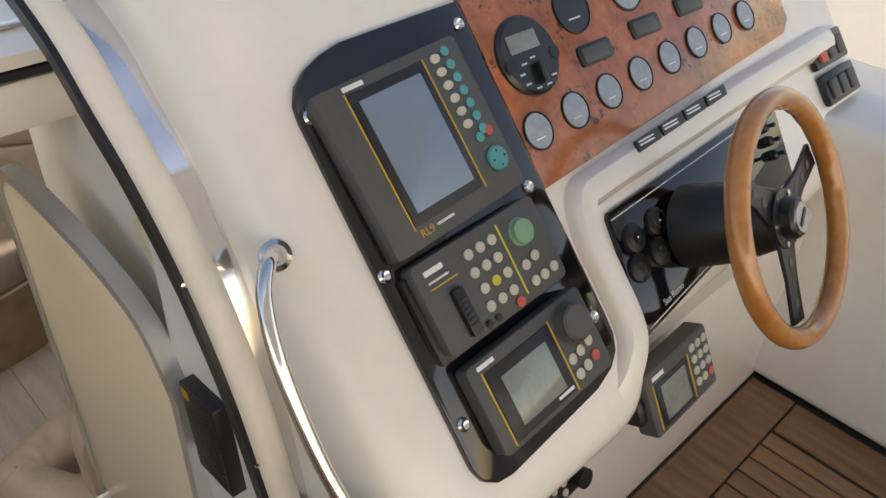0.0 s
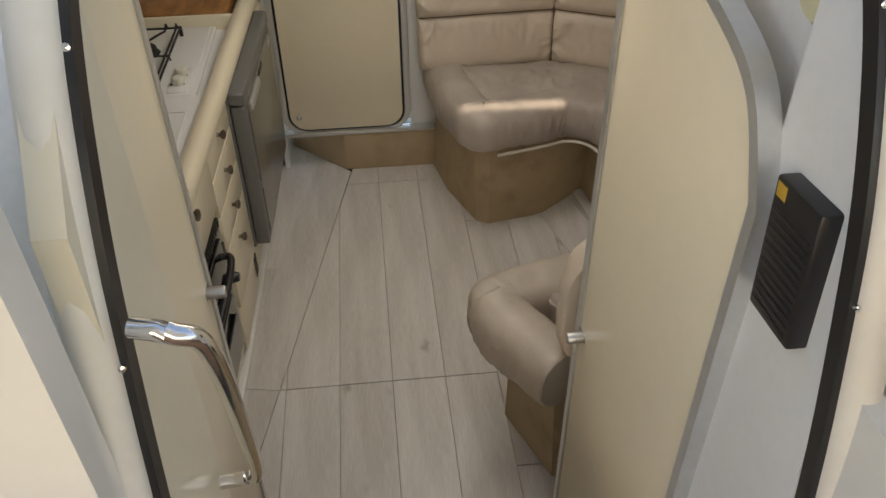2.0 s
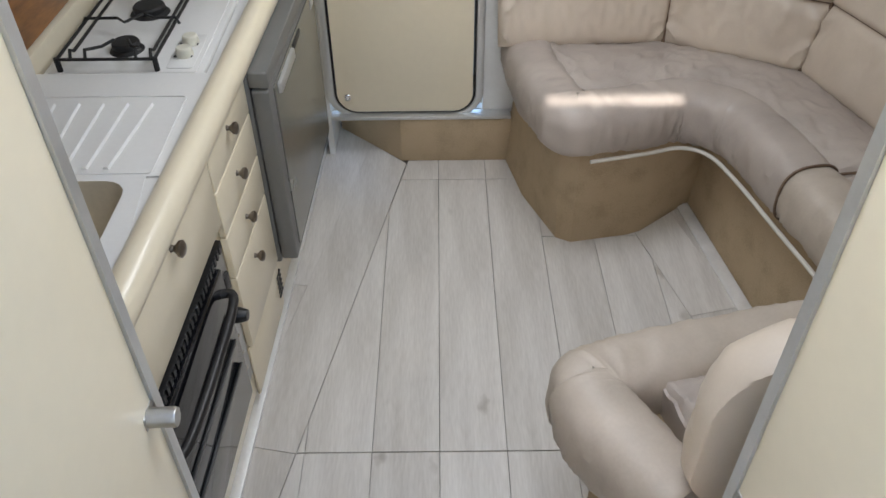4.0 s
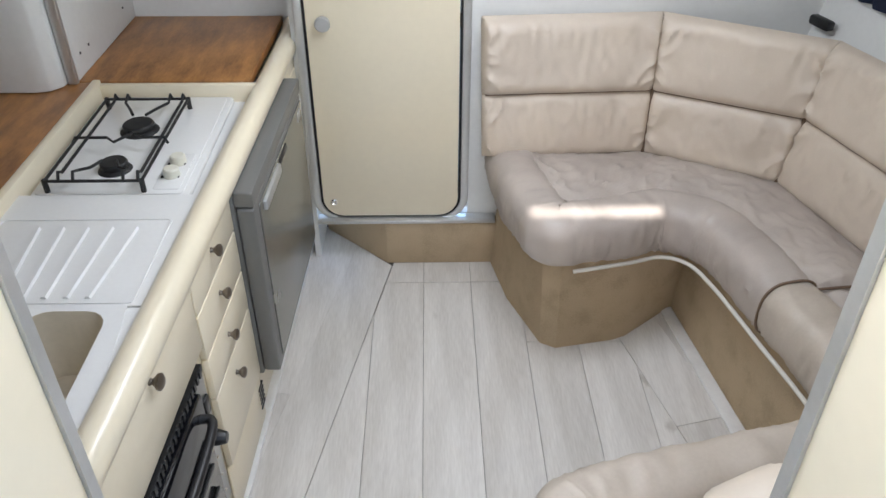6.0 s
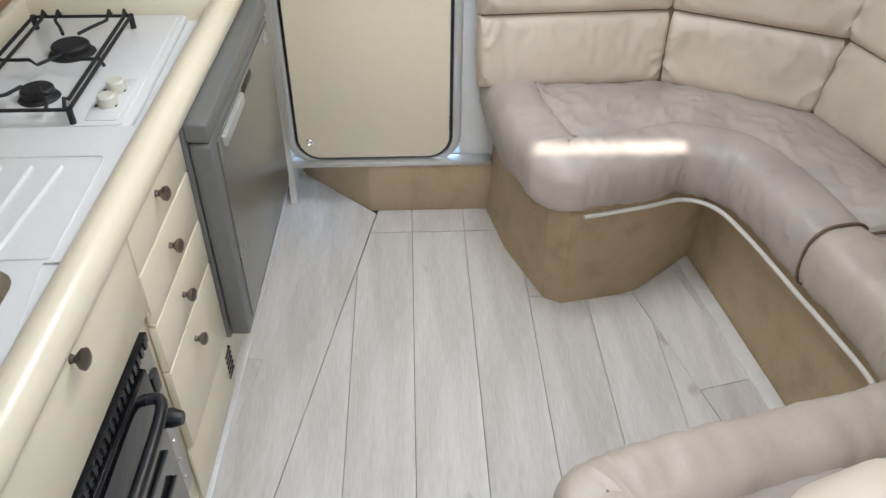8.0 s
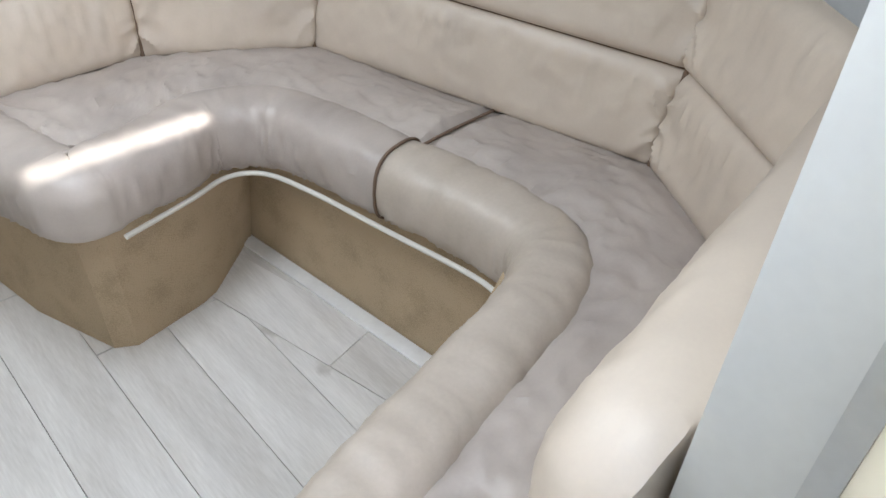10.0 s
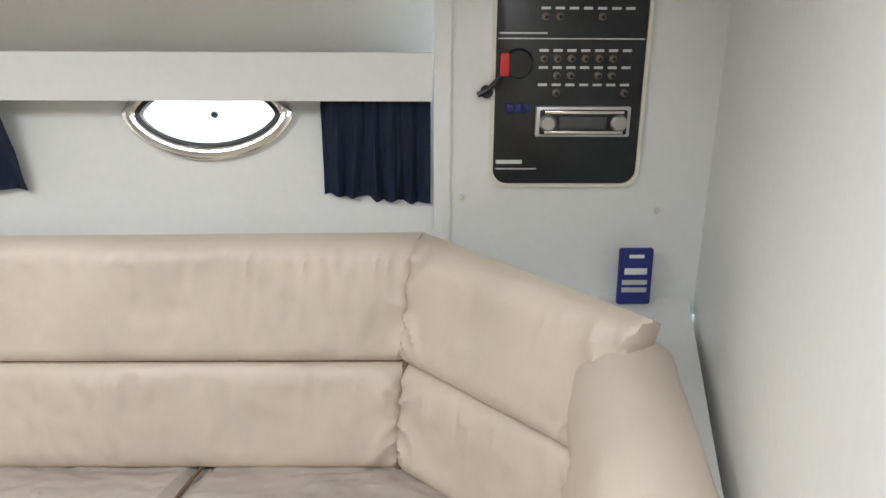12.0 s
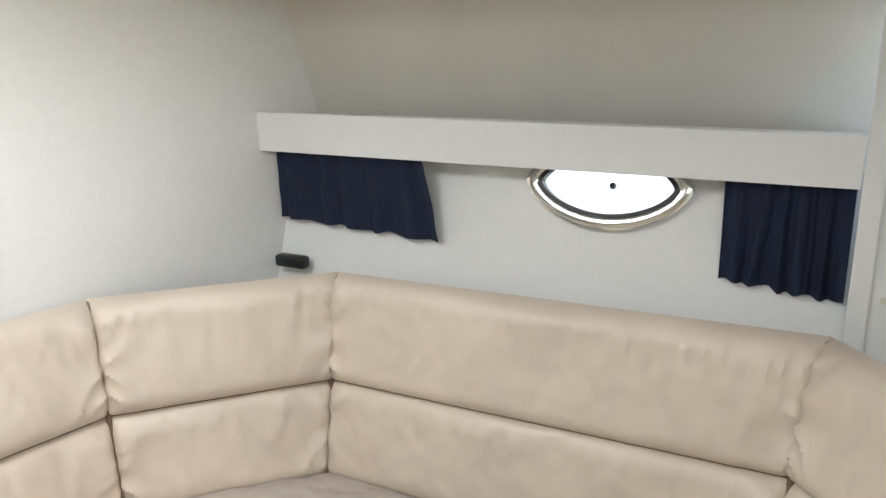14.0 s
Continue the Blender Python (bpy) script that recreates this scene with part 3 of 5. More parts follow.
def hob():
    h = root("hob", "white enamel two-burner gas hob with black wire pan grid", "hob", m=pose(0, 0, -0.018))
    prism("base", rounded(-0.785, -0.762, -0.402, -0.20, 0.02), 0.868, 0.884, ENAMEL, h, 0.005)
    prism("plate", rounded(-0.775, -0.752, -0.418, -0.215, 0.015), 0.884, 0.888, ENAMEL, h, 0.002)
    prism("control_plate", rounded(-0.495, -0.735, -0.43, -0.56, 0.008), 0.888, 0.890, ENAMEL, h, 0.001)
    for y, r in ((-0.425, 0.042), (-0.635, 0.034)):
        lathe("burner", [(r * 1.25, 0), (r * 1.1, 0.006), (r * 0.95, 0.008), (r, 0.012), (r, 0.02), (r * 0.9, 0.024), (0, 0.026)], IRON, h, pose(-0.615, y, 0.888))
    za, zb = 0.925, 0.918
    def wire(pts, r=0.004):
        sweep("wire", [Vector(p) for p in pts], circle(r, 8), IRON, h)
    x0, x1, y0, y1 = -0.742, -0.512, -0.742, -0.29
    wire([(x0, y0, zb), (x1, y0, zb)]), wire([(x0, y1, zb), (x1, y1, zb)])
    wire([(x0, y0, zb), (x0, y1, zb)]), wire([(x1, y0, zb), (x1, y1, zb)])
    for s, yc in ((1, -0.425), (-1, -0.635)):
        for dx in (-0.035, 0.035):
            ye = y1 if s > 0 else y0
            wire([(-0.615 + dx * 1.7, ye - s * 0.0, zb), (-0.615 + dx * 1.7, ye - s * 0.012, za + 0.012), (-0.615 + dx * 1.7, ye - s * 0.04, za), (-0.615 + dx, yc + s * 0.055, za), (-0.615 + dx * 0.5, yc + s * 0.02, za)])
        for dx in (-0.09, 0.09):
            ye = y1 if s > 0 else y0
            wire([(-0.615 + dx * 1.05, ye, zb), (-0.615 + dx * 1.05, ye - s * 0.012, za + 0.012), (-0.615 + dx * 1.05, ye - s * 0.03, za), (-0.615 + dx * 1.05, -0.535, za)])
    wire([(x0 - 0.012, -0.535, zb - 0.012), (x0, -0.535, za), (-0.66, -0.535, za), (-0.635, -0.56, za), (-0.60, -0.51, za), (-0.57, -0.535, za), (x1, -0.535, za), (x1 + 0.006, -0.535, zb - 0.01)])
    for x in (x0, x1):
        for y in (y0, y1):
            lathe("foot", [(0.007, 0), (0.007, 0.035)], IRON, h, pose(x, y, 0.887), 8)
    for y in (-0.672, -0.608):
        lathe("control_knob", [(0.02, 0), (0.021, 0.004), (0.019, 0.02), (0.016, 0.023), (0, 0.023)], GREEN_WHITE, h, pose(-0.463, y, 0.890))
        box("pointer", (-0.488, y - 0.012, 0.8905), (-0.443, y - 0.004, 0.894), BLACK, h, 0.001)
    return h


hob()


def fridge():
    f = root("fridge", "grey front-opening boat fridge with a brushed door", "fridge")
    slab_front("cabinet", -0.70, -0.01, 0.215, 0.845, -0.4, 0.004, FRIDGE_GREY, f, 0.006)
    prism("door", rounded(-0.700, 0.225, -0.015, 0.79, 0.012), 0.006, 0.052, FRIDGE_GREY, f, 0.006, GM)
    prism("door_face", rounded(-0.655, 0.25, -0.03, 0.775, 0.006), 0.052, 0.056, FRIDGE_FACE, f, 0.001, GM)
    prism("top_rail", rounded(-0.705, 0.795, -0.01, 0.842, 0.008), 0.004, 0.055, FRIDGE_GREY, f, 0.006, GM)
    slab_front("handle", -0.62, -0.42, 0.735, 0.765, 0.052, 0.066, ALU, f, 0.004)
    slab_front("handle_recess", -0.40, -0.30, 0.745, 0.765, 0.05, 0.06, BLACK, f, 0.003)
    slab_front("badge", -0.10, -0.06, 0.73, 0.76, 0.055, 0.058, ALU, f, 0.001)
    return f


fridge()


def oven():
    o = root("oven", "black glass built-in oven with steel fascia", "oven")
    slab_front("body", -1.66, -1.10, 0.17, 0.652, -0.4, -0.012, BRUSHED, o, 0.004)
    slab_front("fascia", -1.16, -1.105, 0.20, 0.64, -0.012, 0.0, BRUSHED, o, 0.002)
    slab_front("glass_door", -1.65, -1.165, 0.20, 0.62, -0.012, 0.014, GLOSS_BLACK, o, 0.006)
    slab_front("vent", -1.65, -1.105, 0.627, 0.648, -0.012, 0.002, BLACK, o, 0.001)
    for i in range(26):
        slab_front("vent_fin", -1.645 + i * 0.0205, -1.635 + i * 0.0205, 0.629, 0.648, 0.0, 0.006, PANEL_BLACK, o, 0.0)
    tube("handle", [(-1.62, 0.575, 0.012), (-1.60, 0.575, 0.045), (-1.42, 0.575, 0.052), (-1.22, 0.575, 0.045), (-1.20, 0.575, 0.012)], 0.011, BLACK, o, up=(0, 1, 0), m=GM)
    for z in (0.50, 0.42, 0.34):
        slab_front("glass_bar", -1.62, -1.2, z, z + 0.012, 0.014, 0.02, PANEL_BLACK, o, 0.002)
    slab_front("switch", -1.148, -1.118, 0.52, 0.57, 0.0, 0.008, BLACK, o, 0.003)
    lathe("control", [(0.02, 0), (0.02, 0.012), (0.015, 0.03), (0.013, 0.034), (0, 0.034)], BLACK, o, GM @ pose(-1.133, 0.44, 0))
    for z in (0.25, 0.31, 0.37):
        lathe("screw", [(0.005, 0), (0.004, 0.002), (0, 0.002)], STEEL, o, GM @ pose(-1.133, z, 0), 8)
    return o


oven()
tagged(prism("floor_trim", [(-2.0, 0.0), (0.37, 0.0), (0.37, 0.016), (-2.0, 0.016)], -0.05, -0.010, BRIGHT_ALU, None, 0.003, GM), "grey metal floor edge strip by the galley", "trim", kind="structure")

# lockers above the worktop
def lockers():
    a = root("tall_locker", "white painted locker side above the worktop", "locker")
    box("side", (-1.19, -0.18, 0.903), (-0.86, 0.39, CEIL - 0.005), CABIN_WHITE, a, 0.004)
    prism("corner_post", [(-1.19, -0.255), (-0.95, -0.255), (-0.915, -0.245), (-0.89, -0.215), (-0.885, -0.184), (-1.19, -0.184)], 0.903, CEIL - 0.005, CABIN_WHITE, a, 0.006)
    box("trim", (-0.884, -0.196, 0.903), (-0.856, -0.178, CEIL - 0.005), ALU, a, 0.003)
    for y in (-0.12, -0.05, 0.28):
        lathe("screw", [(0.004, 0), (0.004, 0.002), (0, 0.002)], PANEL_BLACK, a, pose(-0.859, y, 0.97, 0, 90), 8)
    b = root("wall_locker", "cream wall locker with rounded lower edge", "locker")
    box("body", (-1.19, -1.95, 1.28), (-0.90, -0.62, CEIL - 0.005), CREAM, b, 0.03, seg=4)
    box("door", (-0.90, -1.94, 1.33), (-0.885, -0.64, CEIL - 0.01), CREAM, b, 0.008)
    s = root("wall_socket", "white double wall socket on the locker post", "socket")
    box("plate", (-1.13, -0.262, 1.0), (-1.05, -0.2555, 1.08), GREEN_WHITE, s, 0.003)
    box("switch", (-1.10, -0.268, 1.03), (-1.08, -0.2625, 1.06), GREEN_WHITE, s, 0.002)
    return a


lockers()

# ---- sofa ----
sofa = root("sofa", "worn beige leather U-shaped corner settee on a carpeted base", "sofa")
FRONT = [(0.37, 0.14), (0.40, -0.12), (0.455, -0.33), (0.515, -0.425), (0.62, -0.432), (0.80, -0.39), (0.91, -0.36), (0.985, -0.40), (1.03, -0.53), (1.075, -0.75), (1.125, -1.0), (1.12, -1.10), (1.04, -1.15), (0.78, -1.215), (0.52, -1.28), (0.41, -1.33), (0.375, -1.41), (0.40, -1.52), (0.52, -1.72)]
RAD = 0.085


def offset(pts, d):
    out = []
    for i, p in enumerate(pts):
        a, b = pts[max(i - 1, 0)], pts[min(i + 1, len(pts) - 1)]
        t = Vector((b[0] - a[0], b[1] - a[1], 0)).normalized()
        out.append((p[0] - t.y * d, p[1] + t.x * d))
    return out


core = [(x, y) for x, y in offset(FRONT, RAD)]
bol_path = spline([(x, y, 0.462) for x, y in core], 26)
SJ = (0.45, 0.60)


def bolster_section(k=32, w=RAD, h=0.092):
    pts = []
    for i in range(k):
        a = 6.2832 * i / k
        c, s = math.cos(a), math.sin(a)
        pts.append((w * math.copysign(abs(c) ** 0.72, c), h * math.copysign(abs(s) ** 0.72, s)))
    return pts


def ridged(x):
    return 1 - 2 * abs(x) ** 0.7


def bolster(name, path, mat, ends):
    v, sec, k = [], bolster_section(), len(path)
    c, f = len(sec), []
    run = 0.0
    for i, p in enumerate(path):
        t = (path[min(i + 1, k - 1)] - path[max(i - 1, 0)]).normalized()
        run += (p - path[max(i - 1, 0)]).length
        side = t.cross(Vector((0, 0, 1)))
        e = min(i, k - 1 - i) / 9.0
        sc = 1.0 if e >= 1 else 0.93 + 0.07 * math.sqrt(max(0, 1 - (1 - e) ** 2))
        for s, h in sec:
            q = p + side * s * sc + Vector((0, 0, h * sc))
            w = 0.004 * noise.noise(Vector((q.x * 9, q.y * 9, q.z * 9))) + (0.007 if h < 0.03 else 0.004) * ridged(noise.noise(Vector((run * 26 + h * 30, h * 9, s * 9))))
            v.append(tuple(q + (side * s + Vector((0, 0, h))).normalized() * w))
    for i in range(k - 1):
        for j in range(c):
            f.append((i * c + j, i * c + (j + 1) % c, (i + 1) * c + (j + 1) % c, (i + 1) * c + j))
    f += [tuple(range(c))[::-1], tuple((k - 1) * c + j for j in range(c))]
    return mesh(name, v, f, mat, sofa)


cut = min(range(len(bol_path)), key=lambda i: (bol_path[i] - Vector((1.15, -0.72, 0.462))).length)
bolster("bolster", bol_path[: cut + 1], SEAT_LEATHER, 0)
bolster("bolster", bol_path[cut:], GRIMY_LEATHER, 0)

# brown welt round the bolster and across the seat where the two halves meet
mid, way = bol_path[cut], (bol_path[cut + 1] - bol_path[cut - 1]).normalized()
sweep("seam", [mid + way.cross(Vector((0, 0, 1))) * x * 1.0 + Vector((0, 0, h * 1.0)) for x, h in bolster_section()], circle(0.004, 8), SEAM, sofa, up=way, closed=True)
tube("seam", [(1.21, -0.722, 0.530), (1.30, -0.715, 0.533), (1.40, -0.708, 0.532), (1.475, -0.703, 0.53)], 0.004, SEAM, sofa, k=8)

# seat panels between the bolster and the backs
INNER = [(0.515, 0.06), (0.60, -0.25), (0.80, -0.225), (0.95, -0.205), (1.09, -0.30), (1.17, -0.55), (1.215, -0.72), (1.26, -0.98), (1.27, -1.15), (1.10, -1.29), (0.80, -1.37), (0.60, -1.42)]
OUTER = [(0.515, 0.12), (0.60, 0.11), (0.92, 0.105), (1.10, 0.02), (1.345, -0.12), (1.42, -0.42), (1.49, -0.70), (1.57, -0.98), (1.61, -1.12), (1.38, -1.52), (1.0, -1.62), (0.66, -1.70)]


def seat_panel(name, i0, i1, mat):
    a = spline([(x, y, 0) for x, y in INNER], 20)[i0 * 20: i1 * 20 + 1]
    b = spline([(x, y, 0) for x, y in OUTER], 20)[i0 * 20: i1 * 20 + 1]
    v, f, w = [], [], 34
    for i, (p, q) in enumerate(zip(a, b)):
        e = min(i, len(a) - 1 - i) / 4.0
        for j in range(w + 1):
            u = j / w
            r = p.lerp(q, u)
            z = 0.526 + 0.016 * math.sin(math.pi * min(1, u * 1.2)) ** 0.6 * min(1, e + 0.3)
            z += 0.006 * noise.noise(Vector((r.x * 8, r.y * 8, 3))) + 0.009 * ridged(noise.noise(Vector((r.x * 13 + r.y * 5, r.y * 11 - r.x * 4, 1)))) * (1.2 - u) * min(1, u * 8) + 0.0045 * ridged(noise.noise(Vector((r.x * 31, r.y * 24, 7))))
            if e < 0.4:
                z -= 0.012
            v.append((r.x, r.y, z))
    n = len(v)
    v += [(x, y, 0.44) for x, y, _ in v]
    for i in range(len(a) - 1):
        for j in range(w):
            k = i * (w + 1) + j
            f.append((k, k + 1, k + w + 2, k + w + 1))
            f.append((n + k, n + k + w + 1, n + k + w + 2, n + k + 1))
    rim = [i * (w + 1) for i in range(len(a))] + [(len(a) - 1) * (w + 1) + j for j in range(1, w + 1)] + [i * (w + 1) + w for i in range(len(a) - 2, -1, -1)] + [j for j in range(w - 1, 0, -1)]
    for i in range(len(rim)):
        p, q = rim[i], rim[(i + 1) % len(rim)]
        f.append((p, q, n + q, n + p))
    return mesh(name, v, f, mat, sofa)


seat_panel("seat", 0, 6, SEAT_LEATHER)
seat_panel("seat", 6, 11, SEAT_LEATHER)


def back_segment(a0, b0, a1, b1, z0, z1, thick, mat, bulge=0.03, seed=0, er=0.055):
    """One upholstered back cushion between the foot line a0 b0 and the head line a1 b1, with gathered ends."""
    a0, b0, a1, b1 = [Vector((*p, z)) for p, z in ((a0, z0), (b0, z0), (a1, z1), (b1, z1))]
    wid = (b0 - a0).length
    d = (b0 - a0).normalized()
    out = Vector((-d.y, d.x, 0))
    nu, nv = max(40, int(wid * 130)), 44
    v, f = [], []
    for back in (0, 1):
        for i in range(nu + 1):
            for j in range(nv + 1):
                u, t = i / nu, j / nv
                q = a0.lerp(b0, u).lerp(a1.lerp(b1, u), t)
                eu, et = abs(2 * u - 1), abs(2 * t - 1)
                su = min(1, (1 - eu) * wid / er)
                st = min(1, (1 - et) * (z1 - z0) / 0.09)
                puff = bulge * math.sqrt(max(0, 1 - (1 - su) ** 2)) * math.sqrt(max(0, 1 - (1 - st) ** 2))
                near = max(0, 1 - (1 - eu) * wid / 0.28) * min(1, su * 1.5) * st
                sgn = 1 if u > 0.5 else -1
                far = (1 - eu) * wid / 2
                fold = near * 0.016 * ridged(noise.noise(Vector((q.z * 22 + (0.5 - t) * far * 60, seed * 3.1 + sgn, far * 5))))
                fold += (0.006 * noise.noise(Vector((u * wid * 7, q.z * 9, seed))) + 0.007 * t * t * ridged(noise.noise(Vector((u * wid * 30, q.z * 5, seed + 5)))) + 0.0035 * noise.noise(Vector((u * wid * 38, q.z * 26, seed + 2)))) * min(su, st)
                if back:
                    q = q + out * (thick * (1 - 0.3 * et ** 4))
                    q.z -= 0.4 * thick * max(0, t - 0.8) / 0.2 if thick < 0.05 else 0.7 * thick * t ** 3
                else:
                    q = q - out * (puff + fold)
                v.append(tuple(q))
    n, w = (nu + 1) * (nv + 1), nv + 1
    for i in range(nu):
        for j in range(nv):
            k = i * w + j
            f += [(k, k + 1, k + w + 1, k + w), (n + k, n + k + w, n + k + w + 1, n + k + 1)]
    rim = [i * w for i in range(nu + 1)] + [nu * w + j for j in range(1, w)] + [i * w + nv for i in range(nu - 1, -1, -1)] + [j for j in range(nv - 1, 0, -1)]
    for i in range(len(rim)):
        p, q = rim[i], rim[(i + 1) % len(rim)]
        f.append((p, q, n + q, n + p))
    return mesh("back_cushion", v, f, mat, sofa)


FEET = [(0.355, 0.04), (0.92, 0.066), (1.322, -0.153), (1.585, -1.095), (1.363, -1.488), (0.57, -1.63)]
MIDS = [(0.35, 0.06), (0.925, 0.09), (1.365, -0.135), (1.640, -1.095), (1.389, -1.505), (0.57, -1.645)]
HEADS = [(0.345, 0.10), (0.935, 0.135), (1.400, -0.13), (1.712, -1.108), (1.405, -1.565), (0.57, -1.665)]
for i in range(4):
    back_segment(FEET[i], FEET[i + 1], MIDS[i], MIDS[i + 1], 0.525, 0.748, 0.02, LEATHER, 0.026, i)
    back_segment(MIDS[i], MIDS[i + 1], HEADS[i], HEADS[i + 1], 0.748, 1.0, 0.035, LEATHER, 0.040, i + 9)
for i in range(1, 4):
    # brown welt where two cushions meet, standing just inside the gap
    a, b = Vector((*FEET[i - 1], 0)), Vector((*FEET[min(i + 1, 5)], 0))
    d = (b - a).normalized()
    out = Vector((d.y, -d.x, 0)) * 0.014
    welt = [Vector((*FEET[i], 0.53)), Vector((*MIDS[i], 0.748)), Vector((*HEADS[i], 0.985))]
    tube("seam", [p + out for p in welt], 0.0065, SEAM, sofa, up=(1, 0.3, 0), k=8)
for i in range(4):
    a, b = Vector((*MIDS[i], 0.748)), Vector((*MIDS[i + 1], 0.748))
    d = (b - a).normalized()
    out = Vector((d.y, -d.x, 0)) * 0.004
    tube("seam", [a + out + d * 0.01, b + out - d * 0.01], 0.004, SEAM, sofa, steps=3, k=8)


def aft_cushion():
    """Full-round back cushion along the after wall, with a domed free end."""
    a, b = Vector((1.43, -1.478, 0)), Vector((0.552, -1.632, 0))
    length = (b - a).length
    d = (b - a).normalized()
    back = Vector((d.y, -d.x, 0))
    if back.y > 0:
        back = -back
    prof = spline([(0.0, 0.52, 0), (-0.028, 0.57, 0), (-0.042, 0.64, 0), (-0.036, 0.71, 0), (-0.024, 0.745, 0), (-0.038, 0.78, 0), (-0.034, 0.84, 0), (-0.006, 0.895, 0), (0.05, 0.918, 0), (0.11, 0.90, 0), (0.135, 0.85, 0), (0.135, 0.60, 0), (0.12, 0.52, 0)], 5, True)
    k, n = len(prof), 90
    v, f = [], []
    for i in range(n + 1):
        t = i / n
        run = length * (1 - (1 - t) ** 1.4)
        left = length - run
        cap = math.sqrt(max(0.0, 1 - (1 - min(1, left / 0.13)) ** 2))
        rise = 0.035 * max(0, 1 - run / 0.45) ** 1.5
        for p in prof:
            x, z = p.x, p.y
            x = 0.05 + (x - 0.05) * (0.04 + 0.96 * cap)
            z = 0.69 + (z - 0.69) * (0.25 + 0.75 * cap) + rise * max(0, z - 0.7) / 0.2
            q = a + d * run + back * x
            fold = 0.005 * noise.noise(Vector((run * 7, z * 9, 4))) + 0.008 * ridged(noise.noise(Vector((run * 9 + z * 6, z * 17, 8)))) * (0.35 + 0.65 * max(0, 1 - left / 0.35))
            q = q - back * fold * cap
            v.append((q.x, max(q.y, -1.70), z + fold * 0.5))
    for i in range(n):
        for j in range(k):
            f.append((i * k + j, i * k + (j + 1) % k, (i + 1) * k + (j + 1) % k, (i + 1) * k + j))
    f += [tuple(range(k)), tuple(n * k + j for j in range(k))[::-1]]
    return mesh("back_cushion", v, f, LEATHER, sofa)


aft_cushion()
tagged(prism("settee_backing", [(0.47, 0.105), (0.94, 0.14), (1.41, -0.118), (1.722, -1.108), (1.412, -1.578), (0.71, -1.675), (0.71, -1.70), (1.93, -1.648), (1.88, -1.3), (1.46, 0.17), (0.47, 0.17)], 0.42, 0.825, CABIN_WHITE, None), "white boxed ledge behind the settee backs", kind="structure")

# carpeted base and piping trim
base_out = [(0.41, 0.12), (0.455, -0.10), (0.55, -0.345), (0.60, -0.372), (0.80, -0.335), (0.85, -0.315), (1.055, -0.155), (1.136, -0.74), (1.175, -1.06), (0.55, -1.36), (0.50, -1.40), (0.60, -1.65), (1.40, -1.60), (1.66, -1.10), (1.40, 0.0), (1.38, 0.17), (0.41, 0.17)]
top_out = [(0.44, 0.12), (0.48, -0.10), (0.54, -0.30), (0.60, -0.345), (0.80, -0.315), (0.935, -0.245), (1.06, -0.20), (1.138, -0.75), (1.178, -1.06), (0.55, -1.36), (0.50, -1.42), (0.58, -1.65), (1.40, -1.60), (1.66, -1.10), (1.40, 0.0), (1.38, 0.17), (0.44, 0.17)]
k = len(base_out)
mesh("base", [(x, y, 0) for x, y in base_out] + [(x, y, 0.375) for x, y in top_out] + [(x, y, 0.45) for x, y in top_out],
     [(i, (i + 1) % k, k + (i + 1) % k, k + i) for i in range(k)] + [(k + i, k + (i + 1) % k, 2 * k + (i + 1) % k, 2 * k + i) for i in range(k)] + [tuple(range(2 * k, 3 * k))], CARPET, sofa)
tube("piping", [(x, y, 0.372) for x, y in offset(FRONT[4:12], 0.006)], 0.0065, LINING, sofa, steps=6, k=8)
tagged(prism("floor_strip", [(1.008, -0.17), (1.050, -0.17), (1.160, -0.96), (1.112, -0.96)], 0.0, 0.008, BRIGHT_ALU, None, 0.002), "bare metal floor strip by the settee base", "trim", kind="structure")

# ---- starboard side things ----
def porthole():
    p = root("porthole", "polished steel oval porthole with clear pane", "porthole")
    up = Vector((HULL_N.x * 0.26, HULL_N.y * 0.26, 1)).normalized()
    m = frame_m(hull(PORT_S, 0.018 + (PORT_Z - 0.9) * 0.26, PORT_Z), -HULL_D, up)
    n = 40
    e = lambda a, b: [(a * math.cos(6.2832 * i / n), b * math.copysign(abs(math.sin(6.2832 * i / n)) ** 1.35, math.sin(6.2832 * i / n + 1e-6))) for i in range(n)]
    ring_prism("rim", e(0.182, 0.098), e(0.152, 0.070), -0.02, 0.014, STEEL, p, m, 0.005)
    ring_prism("seal", e(0.1515, 0.0695), e(0.142, 0.061), -0.02, 0.004, BLACK, p, m)
    pane = prism("pane", e(0.146, 0.064), -0.012, -0.008, GLASS, p, m=m)
    pane.visible_shadow = False
    for i in range(9):
        a = radians(190 + i * 20)
        lathe("screw", [(0.004, 0), (0.003, 0.003), (0, 0.003)], BRUSHED, p, m @ pose(0.167 * math.cos(a), 0.084 * math.sin(a), 0.0135), 8)
    lathe("knob", [(0.006, 0), (0.008, 0.006), (0.007, 0.014), (0, 0.015)], BLACK, p, m @ pose(-0.01, 0.0, -0.006), 10)
    for s in (-1, 1):
        box("dog", (s * 0.143 - 0.006, -0.045, 0.012), (s * 0.143 + 0.006, -0.015, 0.026), STEEL, p, 0.003, m)
    return p


porthole()


